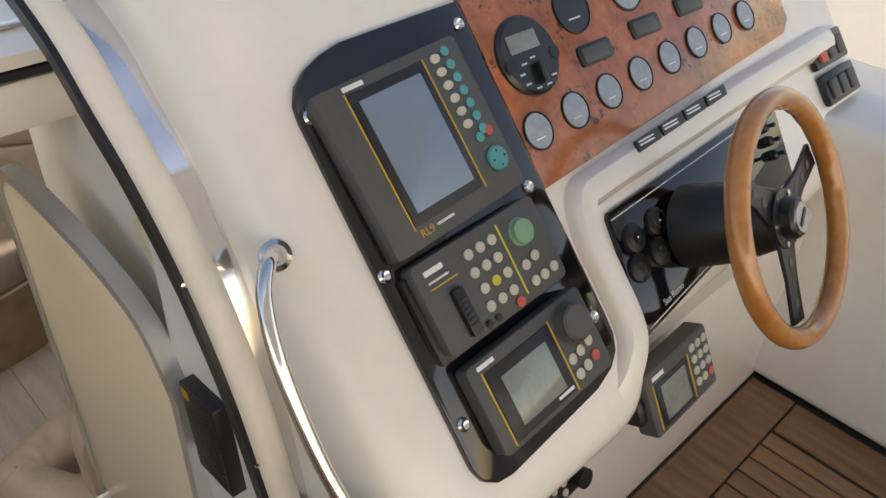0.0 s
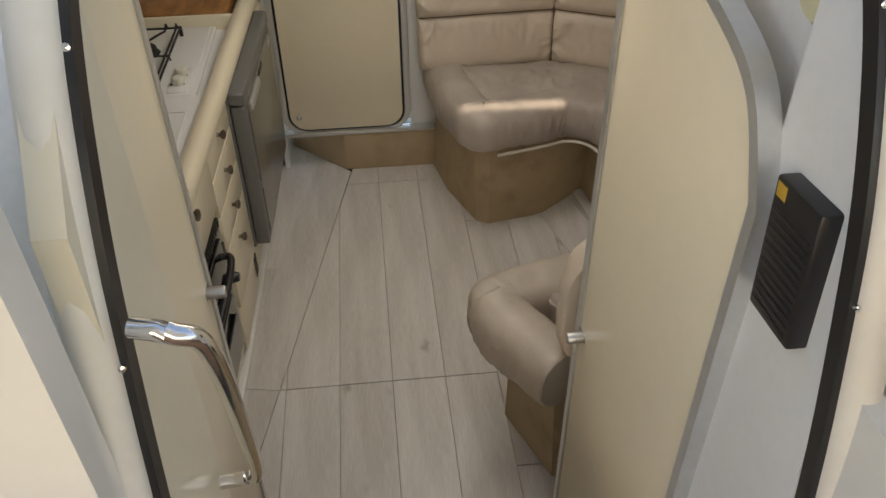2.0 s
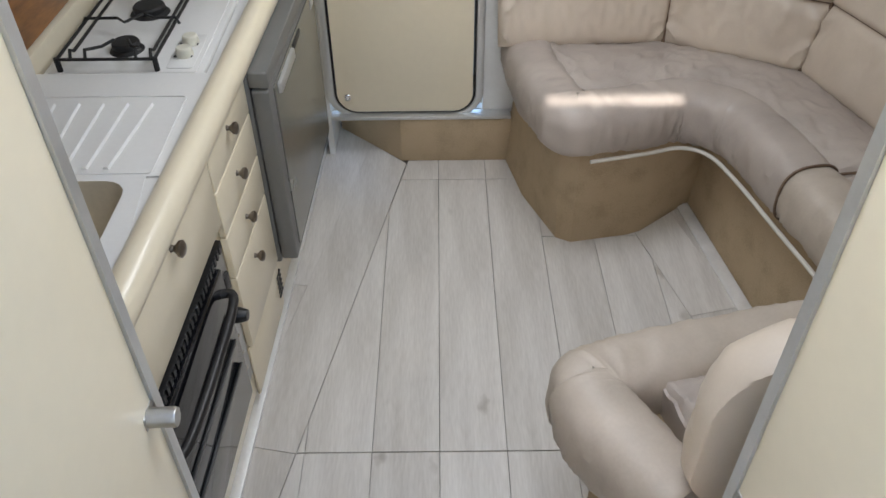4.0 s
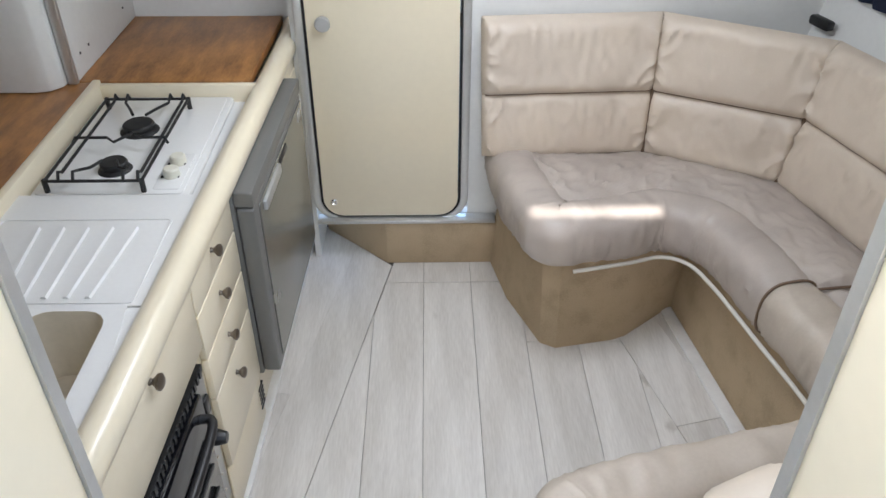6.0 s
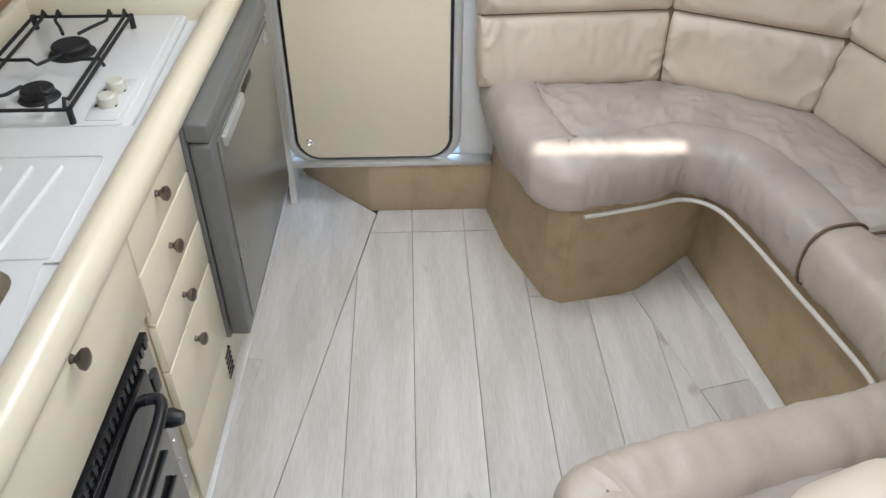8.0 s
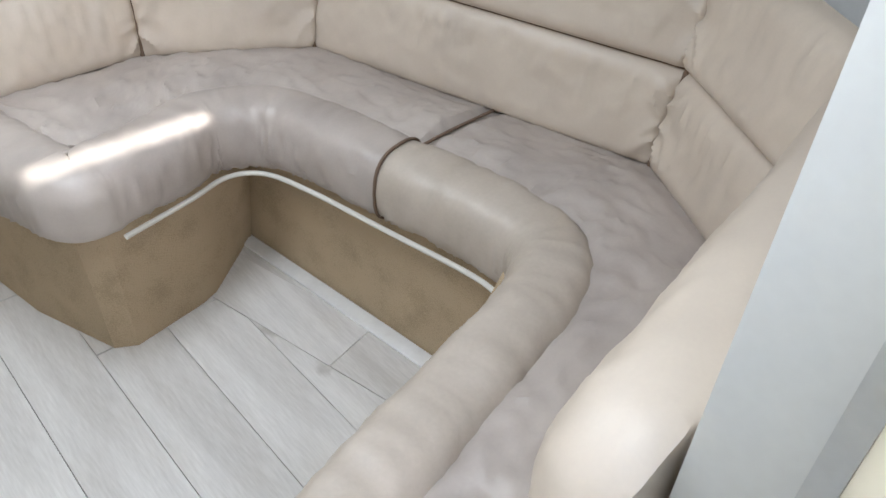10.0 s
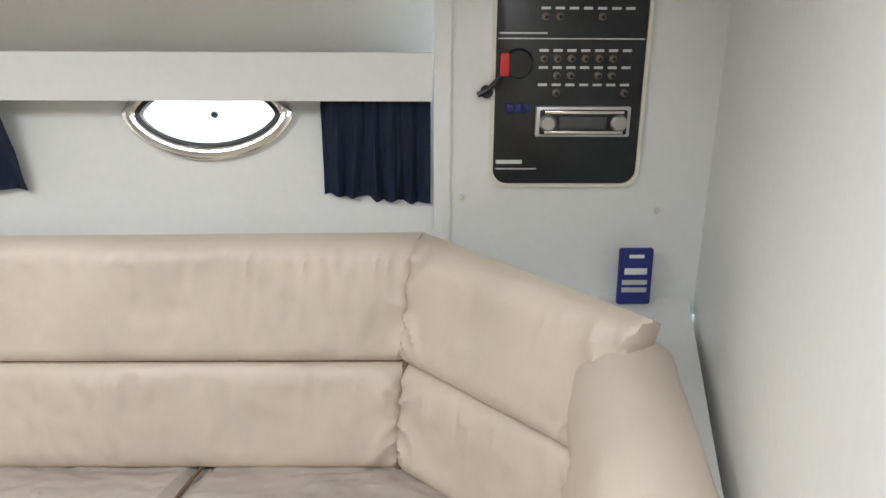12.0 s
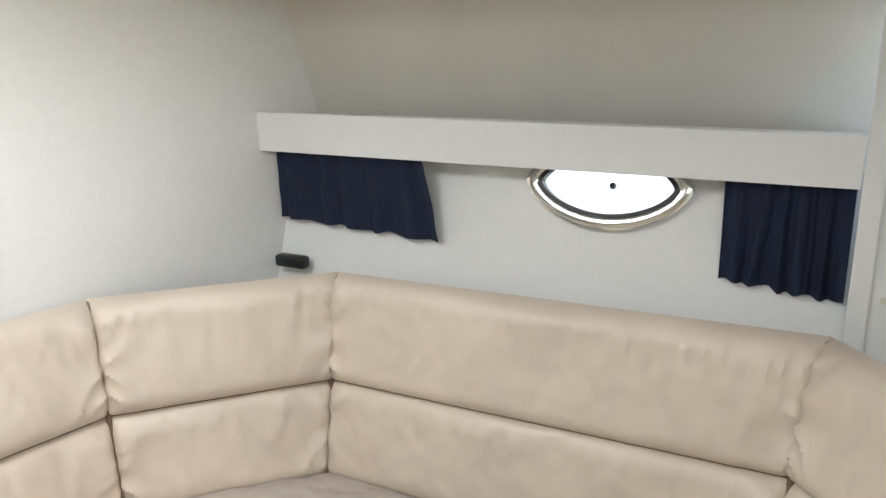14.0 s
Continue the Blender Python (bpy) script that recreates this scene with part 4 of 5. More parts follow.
def curtain(s0, s1, z1, z0, flare=0.0):
    v, f, nu, nv = [], [], 90, 10
    for back in (0, 1):
        for i in range(nu + 1):
            u = i / nu
            for j in range(nv + 1):
                t = j / nv
                s = s0 + (s1 - s0) * u + flare * (1 - t) * u
                z = z0 + (z1 - z0) * t + (0.002 * math.sin(u * 21) + 0.006 * noise.noise(Vector((u * 9, 2, s0)))) * (1 - t) - 0.02 * u * (1 - t)
                amp = 0.005 + 0.006 * (1 - t)
                off = 0.034 + amp * math.sin(u * 36 + 2.5 * noise.noise(Vector((u * 5, t, s0 * 4)))) + 0.004 * noise.noise(Vector((u * 30, t * 4, 1)))
                v.append(hull(s, off + back * 0.003, z))
    w, n = nv + 1, (nu + 1) * (nv + 1)
    for i in range(nu):
        for j in range(nv):
            k = i * w + j
            f += [(k, k + 1, k + w + 1, k + w), (n + k, n + k + w, n + k + w + 1, n + k + 1)]
    ob = mesh("curtain", v, f, NAVY)
    return tagged(ob, "short gathered navy blue curtain hung under the shelf", "curtain", "curtains under the shelf")


curtain(0.0, 0.41, 1.262, 1.075, 0.045)
curtain(1.075, 1.302, 1.262, 1.045, 0.0)


def electrics():
    e = root("switch_panel", "black electrical switch panel with meters, breakers and radio", "switch panel")
    a, b = Vector((1.822, -1.214, 1.10)), Vector((1.90, -1.492, 1.10))
    w, h = (b - a).length + 0.008, 0.45
    m = frame_m(hull(1.430, -0.007, 1.082), HULL_D, (0, 0, 1))
    ring_prism("bezel", rounded(-0.008, -0.008, w + 0.008, h + 0.008, 0.034), rounded(0, 0, w, h, 0.03), -0.002, 0.006, GREEN_WHITE, e, m)
    prism("plate", rounded(0, 0, w, h, 0.03), -0.002, 0.003, PANEL_BLACK, e, 0.001, m)
    z = 0.003
    for x, ww in ((0.035, 0.035), (0.085, 0.078), (0.178, 0.078)):
        box("meter", (x, h - 0.062, z), (x + ww, h - 0.008, z + 0.006), WHITE_INK, e, 0.002, m)
        box("meter_base", (x, h - 0.062, z + 0.0062), (x + ww, h - 0.042 if ww > 0.05 else h - 0.058, z + 0.008), GREY_PLASTIC, e, 0.001, m)
        if ww > 0.05:
            tube("needle", [(x + ww / 2, h - 0.045, z + 0.009), (x + ww * 0.35, h - 0.018, z + 0.009)], 0.0008, BLACK, e, up=(0, 0, 1), steps=1, k=6, m=m)
    box("line", (0.004, 0.292, z), (w - 0.004, 0.294, z + 0.001), WHITE_INK, e, 0, m)
    box("print_bar", (0.006, 0.302, z), (0.10, 0.305, z + 0.001), ALU, e, 0, m)
    for y, xs in ((0.335, (0, 1, 4)), (0.255, (0, 1, 2, 3, 4, 5)), (0.222, (1, 2, 4, 5)), (0.188, (1, 6))):
        for i in range(7):
            x = 0.095 + i * 0.0275
            box("print_bar", (x - 0.009, y + 0.013, z), (x + 0.009, y + 0.018, z + 0.0008), ALU, e, 0, m)
            if i in xs:
                lathe("breaker", [(0.0075, 0), (0.0075, 0.004), (0.005, 0.005), (0.005, 0.012), (0, 0.012)], PEWTER, e, m @ pose(x, y, z), 12)
                lathe("breaker_cap", [(0.004, 0), (0.004, 0.006), (0, 0.007)], BLACK, e, m @ pose(x, y, z + 0.0085), 10)
    lathe("rotary_switch", [(0.03, 0), (0.03, 0.004), (0.026, 0.012), (0, 0.012)], BLACK, e, m @ pose(0.045, 0.245, z))
    box("red_lever", (0.008, 0.222, z + 0.012), (0.026, 0.268, z + 0.024), RED, e, 0.004, m)
    tube("key", [(0.02, 0.232, z + 0.01), (-0.01, 0.20, z + 0.02), (-0.035, 0.185, z + 0.016)], 0.006, BLACK, e, steps=4, k=8, m=m)
    lathe("key_head", [(0.013, 0), (0.013, 0.008), (0, 0.008)], BLACK, e, m @ pose(-0.018, 0.192, z + 0.014), 12)
    for i in range(3):
        box("rocker", (0.024 + i * 0.018, 0.148, z), (0.037 + i * 0.018, 0.166, z + 0.006), CARD_BLUE, e, 0.002, m)
    prism("radio", rounded(0.083, 0.10, 0.275, 0.162, 0.004), z, z + 0.012, ALU, e, 0.003, m)
    prism("radio_face", rounded(0.091, 0.106, 0.268, 0.156, 0.004), z + 0.012, z + 0.016, BLACK, e, 0.002, m)
    box("radio_display", (0.13, 0.118, z + 0.016), (0.225, 0.142, z + 0.018), GREY_PLASTIC, e, 0.001, m)
    for y in (0.108, 0.148):
        box("radio_chrome", (0.10, y, z + 0.016), (0.26, y + 0.006, z + 0.019), STEEL, e, 0.001, m)
    for x in (0.107, 0.25):
        lathe("radio_knob", [(0.017, 0), (0.017, 0.008), (0.013, 0.012), (0, 0.012)], BRUSHED, e, m @ pose(x, 0.13, z + 0.014))
    box("print_bar", (0.006, 0.042, z), (0.06, 0.05, z + 0.0008), WHITE_INK, e, 0, m)
    box("print_bar", (0.006, 0.03, z), (0.09, 0.033, z + 0.0008), ALU, e, 0, m)
    for x, y in ((-0.065, 0.37), (-0.065, -0.03), (w + 0.055, 0.37), (w + 0.055, -0.06)):
        lathe("screw_cap", [(0.007, 0), (0.006, 0.003), (0, 0.004)], GREEN_WHITE, e, m @ pose(x, y, 0.001), 10)
    return e


electrics()


def card():
    c = root("blue_packet", "dark blue hanging card packet with white print", "packet")
    m = frame_m(hull(1.70, -0.045, 0.826), HULL_D, (0.05, 0, 1))
    prism("sleeve", rounded(0, 0, 0.072, 0.125, 0.006), 0, 0.012, CARD_BLUE, c, 0.003, m)
    box("slot", (0.02, 0.104, 0.012), (0.052, 0.112, 0.0135), WHITE_INK, c, 0.001, m)
    box("picture", (0.012, 0.068, 0.012), (0.06, 0.082, 0.0135), WHITE_INK, c, 0.001, m)
    box("print_bar", (0.008, 0.045, 0.012), (0.062, 0.056, 0.0135), ALU, c, 0.001, m)
    box("print_bar", (0.008, 0.028, 0.012), (0.062, 0.039, 0.0135), ALU, c, 0.001, m)


card()
tagged(box("black_handset", (-0.045, -0.016, -0.016), (0.045, 0.016, 0.016), BLACK, bevel=0.008, m=frame_m(hull(0.05, 0.0, 0.972), HULL_D, (0, 0, 1)) @ pose(0, 0, 0)), "small black plastic handset on the settee back", "handset")
for s, z in ((0.25, 1.62), (0.6, 1.62), (1.0, 1.62)):
    tagged(lathe("screw_cap", [(0.008, -0.01), (0.007, 0.003), (0, 0.004)], GREEN_WHITE, None, frame_m(hull(s, 0.20 - (z - 1.27) * 0.298, z), HULL_D, (0, 0, 1)), 10), "small white screw cap in the lining", "screw cap", "screw caps")

# ---- companionway ----
def companion_leaf(name, hx, hy, ex, ey, z0, z1, flip, label):
    d = root(name, label, "door")
    a, b = Vector((hx, hy, 0)), Vector((ex, ey, 0))
    w = (b - a).length
    m = frame_m((hx, hy, 0), b - a, (0, 0, 1))
    # outline: straight free edge, sloped shoulder towards the hinge
    outl = [(0.0, z0), (w, z0), (w, z1 - 0.04), (w - 0.012, z1 - 0.012), (w - 0.04, z1)]
    sh = spline([(w - 0.04, z1, 0), (w * 0.70, z1 - 0.012, 0), (w * 0.36, z1 - 0.05, 0), (0.06, z1 - 0.105, 0), (0.0, z1 - 0.22, 0)], 5)
    outl += [(p.x, p.y) for p in sh[1:]]
    prism("leaf", outl, -0.012, 0.012, CREAM, d, 0.002, m)
    k = len(outl)
    cx, cz = w / 2, (z0 + z1) / 2
    big = []
    for i, p in enumerate(outl):
        q, r = outl[i - 1], outl[(i + 1) % k]
        t = Vector((r[0] - q[0], r[1] - q[1], 0)).normalized()
        big.append((p[0] + t.y * 0.02, p[1] - t.x * 0.02))
    ring_prism("edging", big, [(cx + (p[0] - cx) * 1.001, cz + (p[1] - cz) * 1.001) for p in outl], -0.016, 0.016, ALU, d, m)
    zl = 0.80 if not flip else 0.99
    for s in (-1, 1):
        lathe("latch", [(0.0, 0.012), (0.013, 0.012), (0.013, 0.045), (0.012, 0.048), (0, 0.048)], BRUSHED, d, m @ pose(w - 0.02, zl, 0, 0 if s > 0 else 180))
    box("latch_bar", (w - 0.035, zl - 0.012, -0.014), (w + 0.018, zl + 0.012, 0.014), BRUSHED, d, 0.004, m)
    d["kind"] = "structure"
    return d


companion_leaf("door_2", 0.612, -2.29, 0.575, -1.835, 0.05, 1.675, False, "open cream companionway door leaf with metal edging")
companion_leaf("door_3", -0.20, -2.33, -0.215, -1.82, 0.05, 1.70, True, "open cream companionway door leaf with metal edging")

JAMB = [(-1.86, 2.07), (-2.0, 2.05), (-2.15, 1.99), (-2.235, 1.92), (-2.31, 1.85), (-2.39, 1.74), (-2.45, 1.60), (-2.485, 1.46), (-2.53, 1.20), (-2.56, 0.86)]


def jamb(name, x, s, splay):
    j = root(name, "cream companionway jamb edged in polished steel and black seal", "door frame")
    up = (1, 0, 0)
    pth = spline([(x + splay * max(0, 1.95 - z), y, z) for y, z in JAMB], 5)
    sweep("post", [p + Vector((s * 0.018, -0.004, 0)) for p in pth], circle(0.024, 14), material("jamb_cream", (0.80, 0.74, 0.64), 0.45, var=0.03, scale=3, fine=40, tint=(0.74, 0.68, 0.58)), j, up)
    sweep("seal", [p + Vector((-s * 0.008, 0.004, 0)) for p in pth], [(-0.012, -0.006), (0.012, -0.006), (0.012, 0.006), (-0.012, 0.006)], BLACK, j, up)
    sweep("steel_edge", [p + Vector((s * 0.045, 0.0, 0)) for p in pth], circle(0.007, 8), STEEL, j, up)
    sweep("steel_strip", [p + Vector((s * 0.066, -0.010, 0)) for p in pth], [(-0.003, -0.034), (0.003, -0.034), (0.003, 0.034), (-0.003, 0.034)], STEEL if s > 0 else BRIGHT_ALU, j, up)
    for y, z in ((-2.275, 1.877), (-2.383, 1.746), (-2.484, 1.469), (-2.53, 1.15)):
        lathe("screw", [(0.004, -0.004), (0.004, 0.002), (0, 0.003)], STEEL, j, pose(x - s * 0.008 + splay * (1.95 - z), y - 0.012, z, 75), 8)
    for y, z in ((-2.33, 1.85), (-2.47, 1.60), (-2.53, 1.30)):
        lathe("strip_screw", [(0.006, -0.006), (0.005, 0.003), (0, 0.004)], STEEL, j, pose(x + s * 0.085 + splay * (1.95 - z), y - 0.002, z, 60), 8)
    j["kind"] = "structure"
    # liner between jamb and recess
    return j


jamb("jamb_starboard", 0.608, 1, 0.045)
jamb("jamb_port", -0.102, -1, -0.02)
tagged(quad_slab("wall_jamb_starboard", [(0.625, -2.27, 1.9), (0.625, -2.46, 1.62), (0.625, -2.56, 0.8), (0.625, -2.27, 0.8)], (1, 0, 0), 0.03, CABIN_WHITE), kind="structure")
tagged(quad_slab("wall_jamb_port", [(-0.11, -2.30, 1.9), (-0.11, -2.49, 1.62), (-0.11, -2.56, 0.1), (-0.11, -2.30, 0.1)], (-1, 0, 0), 0.03, CREAM), kind="structure")


def speaker():
    s = root("speaker", "small black ribbed speaker box on the jamb", "speaker")
    m = frame_m((0.640, -2.385, 1.440), (0, -1, 0.1), (0, 0.1, 1))
    box("case", (-0.05, -0.09, 0.0), (0.05, 0.09, 0.04), BLACK, s, 0.005, m)
    for i in range(12):
        box("rib", (-0.042, -0.08 + i * 0.0115, 0.0395), (0.042, -0.075 + i * 0.0115, 0.0415), BLACK, s, 0.001, m)
    box("print_bar", (-0.042, 0.066, 0.0395), (-0.022, 0.084, 0.0408), GOLD, s, 0.0, m)
    return s


speaker()
lathe("dome", [(0.0, -0.004), (0.055, 0), (0.055, 0.01), (0.045, 0.022), (0.02, 0.028), (0, 0.029)], YELLOWED, tagged(new("dome_lamp"), "round yellowed plastic dome lamp on the recess wall", "lamp"), pose(0.66, -2.24, 1.71, 0, -90))

gh = root("grab_rail", "polished stainless grab rail on the helm moulding", "grab rail")
tube("bar", [(0.706, -2.464, 1.785), (0.678, -2.49, 1.80), (0.648, -2.525, 1.775), (0.634, -2.575, 1.70), (0.638, -2.645, 1.58), (0.656, -2.695, 1.50), (0.69, -2.70, 1.474), (0.725, -2.665, 1.488)], 0.0108, STEEL, gh, up=(1, 0, 0))
for p in ((0.706, -2.464, 1.785), (0.723, -2.667, 1.488)):
    lathe("flange", [(0.022, -0.006), (0.021, 0.004), (0.014, 0.009), (0, 0.009)], STEEL, gh, frame_m(p, (0.15, -0.70, -0.69), (0.75, -0.1, 0.2)), 16)
ch = root("handrail", "curved stainless handrail inside the companionway", "handrail")
tube("bar", [(-0.085, -2.49, 1.515), (-0.045, -2.50, 1.512), (-0.024, -2.485, 1.475), (-0.028, -2.43, 1.30), (-0.045, -2.36, 1.11), (-0.07, -2.35, 1.085), (-0.10, -2.35, 1.08)], 0.0105, STEEL, ch, up=(1, 0, 0))


def microphone():
    r = root("radio_handset", "black radio microphone on a clip with a hanging cord", "microphone")
    m = frame_m((0.650, -2.668, 1.462), (0.9, -0.35, -0.08), (0.12, -0.25, 0.96))
    prism("body", [(-0.016, -0.055), (0.016, -0.055), (0.024, -0.045), (0.030, 0.02), (0.027, 0.048), (0.017, 0.058), (-0.017, 0.058), (-0.027, 0.048), (-0.030, 0.02), (-0.024, -0.045)], 0.0, 0.036, BLACK, r, 0.012, m, 4)
    for i in range(5):
        box("grille", (-0.022, -0.02 + i * 0.012, 0.0345), (0.018, -0.016 + i * 0.012, 0.037), GREY_PLASTIC, r, 0.001, m)
    tube("cord", [(0.668, -2.68, 1.38), (0.67, -2.70, 1.30), (0.68, -2.70, 1.12), (0.70, -2.705, 0.95)], 0.004, BLACK, r, up=(1, 0, 0), k=8)
    box("clip", (0.03, -0.03, -0.008), (0.05, 0.02, 0.012), BLACK, r, 0.003, m)


microphone()

# ---- cockpit ----
HL1 = Vector((0.8115, -2.4045, 1.9217))
HV = Vector((0, -0.6356, -0.772))
HM = frame_m(HL1, (1, 0, 0), -HV)      # local x: starboard, y: up the slope, z: out of the panel


def hp(name, poly, d0, d1, mat, parent, bevel=0.003, seg=2):
    """A plate on the helm, its outline given as (u, down the slope)."""
    return prism(name, [(u, -v) for u, v in poly], d0, d1, mat, parent, bevel, HM, seg)


def hrect(name, u0, v0, u1, v1, d0, d1, mat, parent, r=0.004, bevel=0.001):
    return hp(name, rounded(u0, v0, u1, v1, r, 3), d0, d1, mat, parent, bevel)


def hdisc(name, u, v, prof, mat, parent, k=18):
    return lathe(name, prof, mat, parent, HM @ pose(u, -v, 0), k)


helm = root("helm_console", "white gelcoat helm console moulding", "console")


def pod():
    """Moulded console: flat face, full round on its inboard flank and lower edge, laid back at the top."""
    nu, nv, v, f = 90, 60, [], []
    for i in range(nu + 1):
        s = i / nu
        u = -0.125 + 1.55 * s ** 1.6
        low = 0.655 - 0.105 / (1 + math.exp(-(u - 0.40) / 0.022)) - 0.02 * max(0, u - 0.5) - 0.05 * max(0, (0.02 - u) / 0.19) ** 2
        for j in range(nv + 1):
            t = j / nv
            w = -0.85 + (low + 0.85) * (1 - (1 - t) ** 1.5)
            d = -0.012
            e = u + 0.125
            if e < 0.12:
                d -= 0.10 * (1 - math.sqrt(max(0, 1 - (1 - e / 0.12) ** 2)))
            g = low - w
            if g < 0.055:
                d -= 0.055 * (1 - math.sqrt(max(0, 1 - (1 - g / 0.055) ** 2)))
            if w < -0.14:
                d -= 0.55 * (w + 0.14) ** 2
            v.append(tuple(HM @ Vector((u, -w, d))))
    n, k = len(v), nv + 1
    inner = HM.to_3x3() @ Vector((0, 0, -0.14))
    edge = [i * k + nv for i in range(nu + 1)]
    v += [tuple(Vector(v[q]) + inner) for q in edge]
    for i in range(nu):
        for j in range(nv):
            q = i * k + j
            f.append((q, q + 1, q + k + 1, q + k))
        f.append((edge[i], n + i, n + i + 1, edge[i + 1]))
    n2 = len(v)
    v += [tuple(Vector(v[j]) + inner * 1.5) for j in range(k)]
    f += [(j, j + 1, n2 + j + 1, n2 + j) for j in range(nv)]
    return mesh("pod", v, f, GELCOAT, helm)


pod()
sweep("ridge", [p for p in spline([HM @ Vector((u, -v, d)) for u, v, d in [(0.20, 0.63, -0.10), (0.27, 0.612, -0.07), (0.325, 0.588, -0.042), (0.365, 0.552, -0.022), (0.392, 0.50, -0.012), (0.392, 0.40, -0.012), (0.388, 0.33, -0.012), (0.402, 0.275, -0.012), (0.45, 0.262, -0.012), (0.7, 0.252, -0.012), (1.0, 0.240, -0.012), (1.34, 0.232, -0.012)]], 6)],
      [(-0.034, -0.01), (-0.03, 0.012), (-0.018, 0.026), (0, 0.03), (0.018, 0.026), (0.03, 0.012), (0.034, -0.01)], GELCOAT, helm, up=HM.to_3x3() @ Vector((0, 0, 1)))
wall("wall_cockpit_forward", (0.66, -2.70), (2.35, -2.70), SOLE - 0.9, 1.40, GELCOAT, -0.05)
wall("wall_cockpit_forward_port", (-1.6, -2.58), (-0.128, -2.58), SOLE - 0.9, 1.95, GELCOAT, -0.05)
wall("wall_companion_side", (0.645, -2.75), (0.645, -2.44), SOLE - 0.9, 1.36, GELCOAT, 0.03)

elec = root("instrument_panel", "gloss black helm electronics panel with screws", "panel")
hp("plate", [(-0.0125, 0.0), (-0.010, -0.022), (0.003, -0.044), (0.0244, -0.0605), (0.055, -0.073), (0.0915, -0.0815), (0.2, -0.086), (0.321, -0.090), (0.336, 0.237), (0.349, 0.45), (0.349, 0.485), (0.339, 0.512), (0.315, 0.531), (0.27, 0.545), (0.06, 0.563), (0.032, 0.559), (0.012, 0.545), (0.003, 0.52), (-0.004, 0.30)], -0.02, 0.0, GLOSS_BLACK, elec, 0.004)
for u, v in ((0.001, 0.0), (0.304, -0.055), (0.303, 0.211), (0.003, 0.2275), (0.018, 0.4585), (0.321, 0.443)):
    hdisc("screw", u, v, [(0.010, 0), (0.010, 0.002), (0.007, 0.005), (0.003, 0.003), (0, 0.003)], STEEL, elec)


def button(parent, u, v, d, mat, rx=0.009, ry=0.0085):
    prism("button", [(u + x, -v + y) for x, y in circle(rx, 12, ry)], d, d + 0.003, mat, parent, 0.001, HM)


def seated(u, v, turn, size, u0, v0):
    """Moves a unit drawn about (u0, v0) to (u, v) on the panel, turned and scaled."""
    return HM @ pose(u, -v, 0, 0, 0, turn) @ Matrix.Scale(size, 4) @ pose(-u0, v0, 0) @ HM.inverted()


def radar():
    r = root("radar_display", "grey radar display unit with pale blue screen", "display", m=seated(0.1376, 0.090, 4.3, 0.945, 0.1565, 0.0915))
    hrect("case", 0.018, -0.035, 0.295, 0.218, 0.0, 0.030, GREY_PLASTIC, r, 0.008, 0.006)
    hrect("bezel", 0.068, -0.018, 0.214, 0.188, 0.030, 0.032, BLACK, r, 0.002, 0.0005)
    hrect("screen", 0.081, -0.003, 0.201, 0.172, 0.032, 0.0335, SCREEN, r, 0.002, 0.0004)
    for u in (0.064, 0.2155):
        hrect("gold_line", u, -0.02, u + 0.0025, 0.192, 0.030, 0.0315, GOLD, r, 0.001, 0)
    for i in range(7):
        if i < 6:
            button(r, 0.240, -0.012 + i * 0.0215, 0.030, BTN, 0.010, 0.007)
        button(r, 0.263, -0.017 + i * 0.0215, 0.030, BTN_TEAL, 0.0085, 0.008)
    button(r, 0.250, 0.122, 0.030, BTN_TEAL, 0.0085, 0.008)
    button(r, 0.272, 0.119, 0.0302, BTN_RED, 0.0085, 0.008)
    hdisc("pad", 0.262, 0.163, [(0.020, 0.028), (0.020, 0.034), (0.017, 0.037), (0, 0.0365)], BTN_TEAL, r, 24)
    for du, dv in ((0.012, 0), (-0.012, 0), (0, 0.012), (0, -0.012)):
        hdisc("arrow", 0.262 + du, 0.163 + dv, [(0.003, 0.036), (0.0025, 0.0378), (0, 0.0378)], BLACK, r, 3)
    writing("lettering", "RL9", 0.017, GOLD, r, HM @ pose(0.071, -0.206, 0.0305))
    hrect("print_bar", 0.105, 0.198, 0.14, 0.202, 0.030, 0.0306, ALU, r, 0.001, 0)
    hrect("maker_mark", 0.066, -0.029, 0.104, -0.022, 0.030, 0.0306, WHITE_INK, r, 0.001, 0)


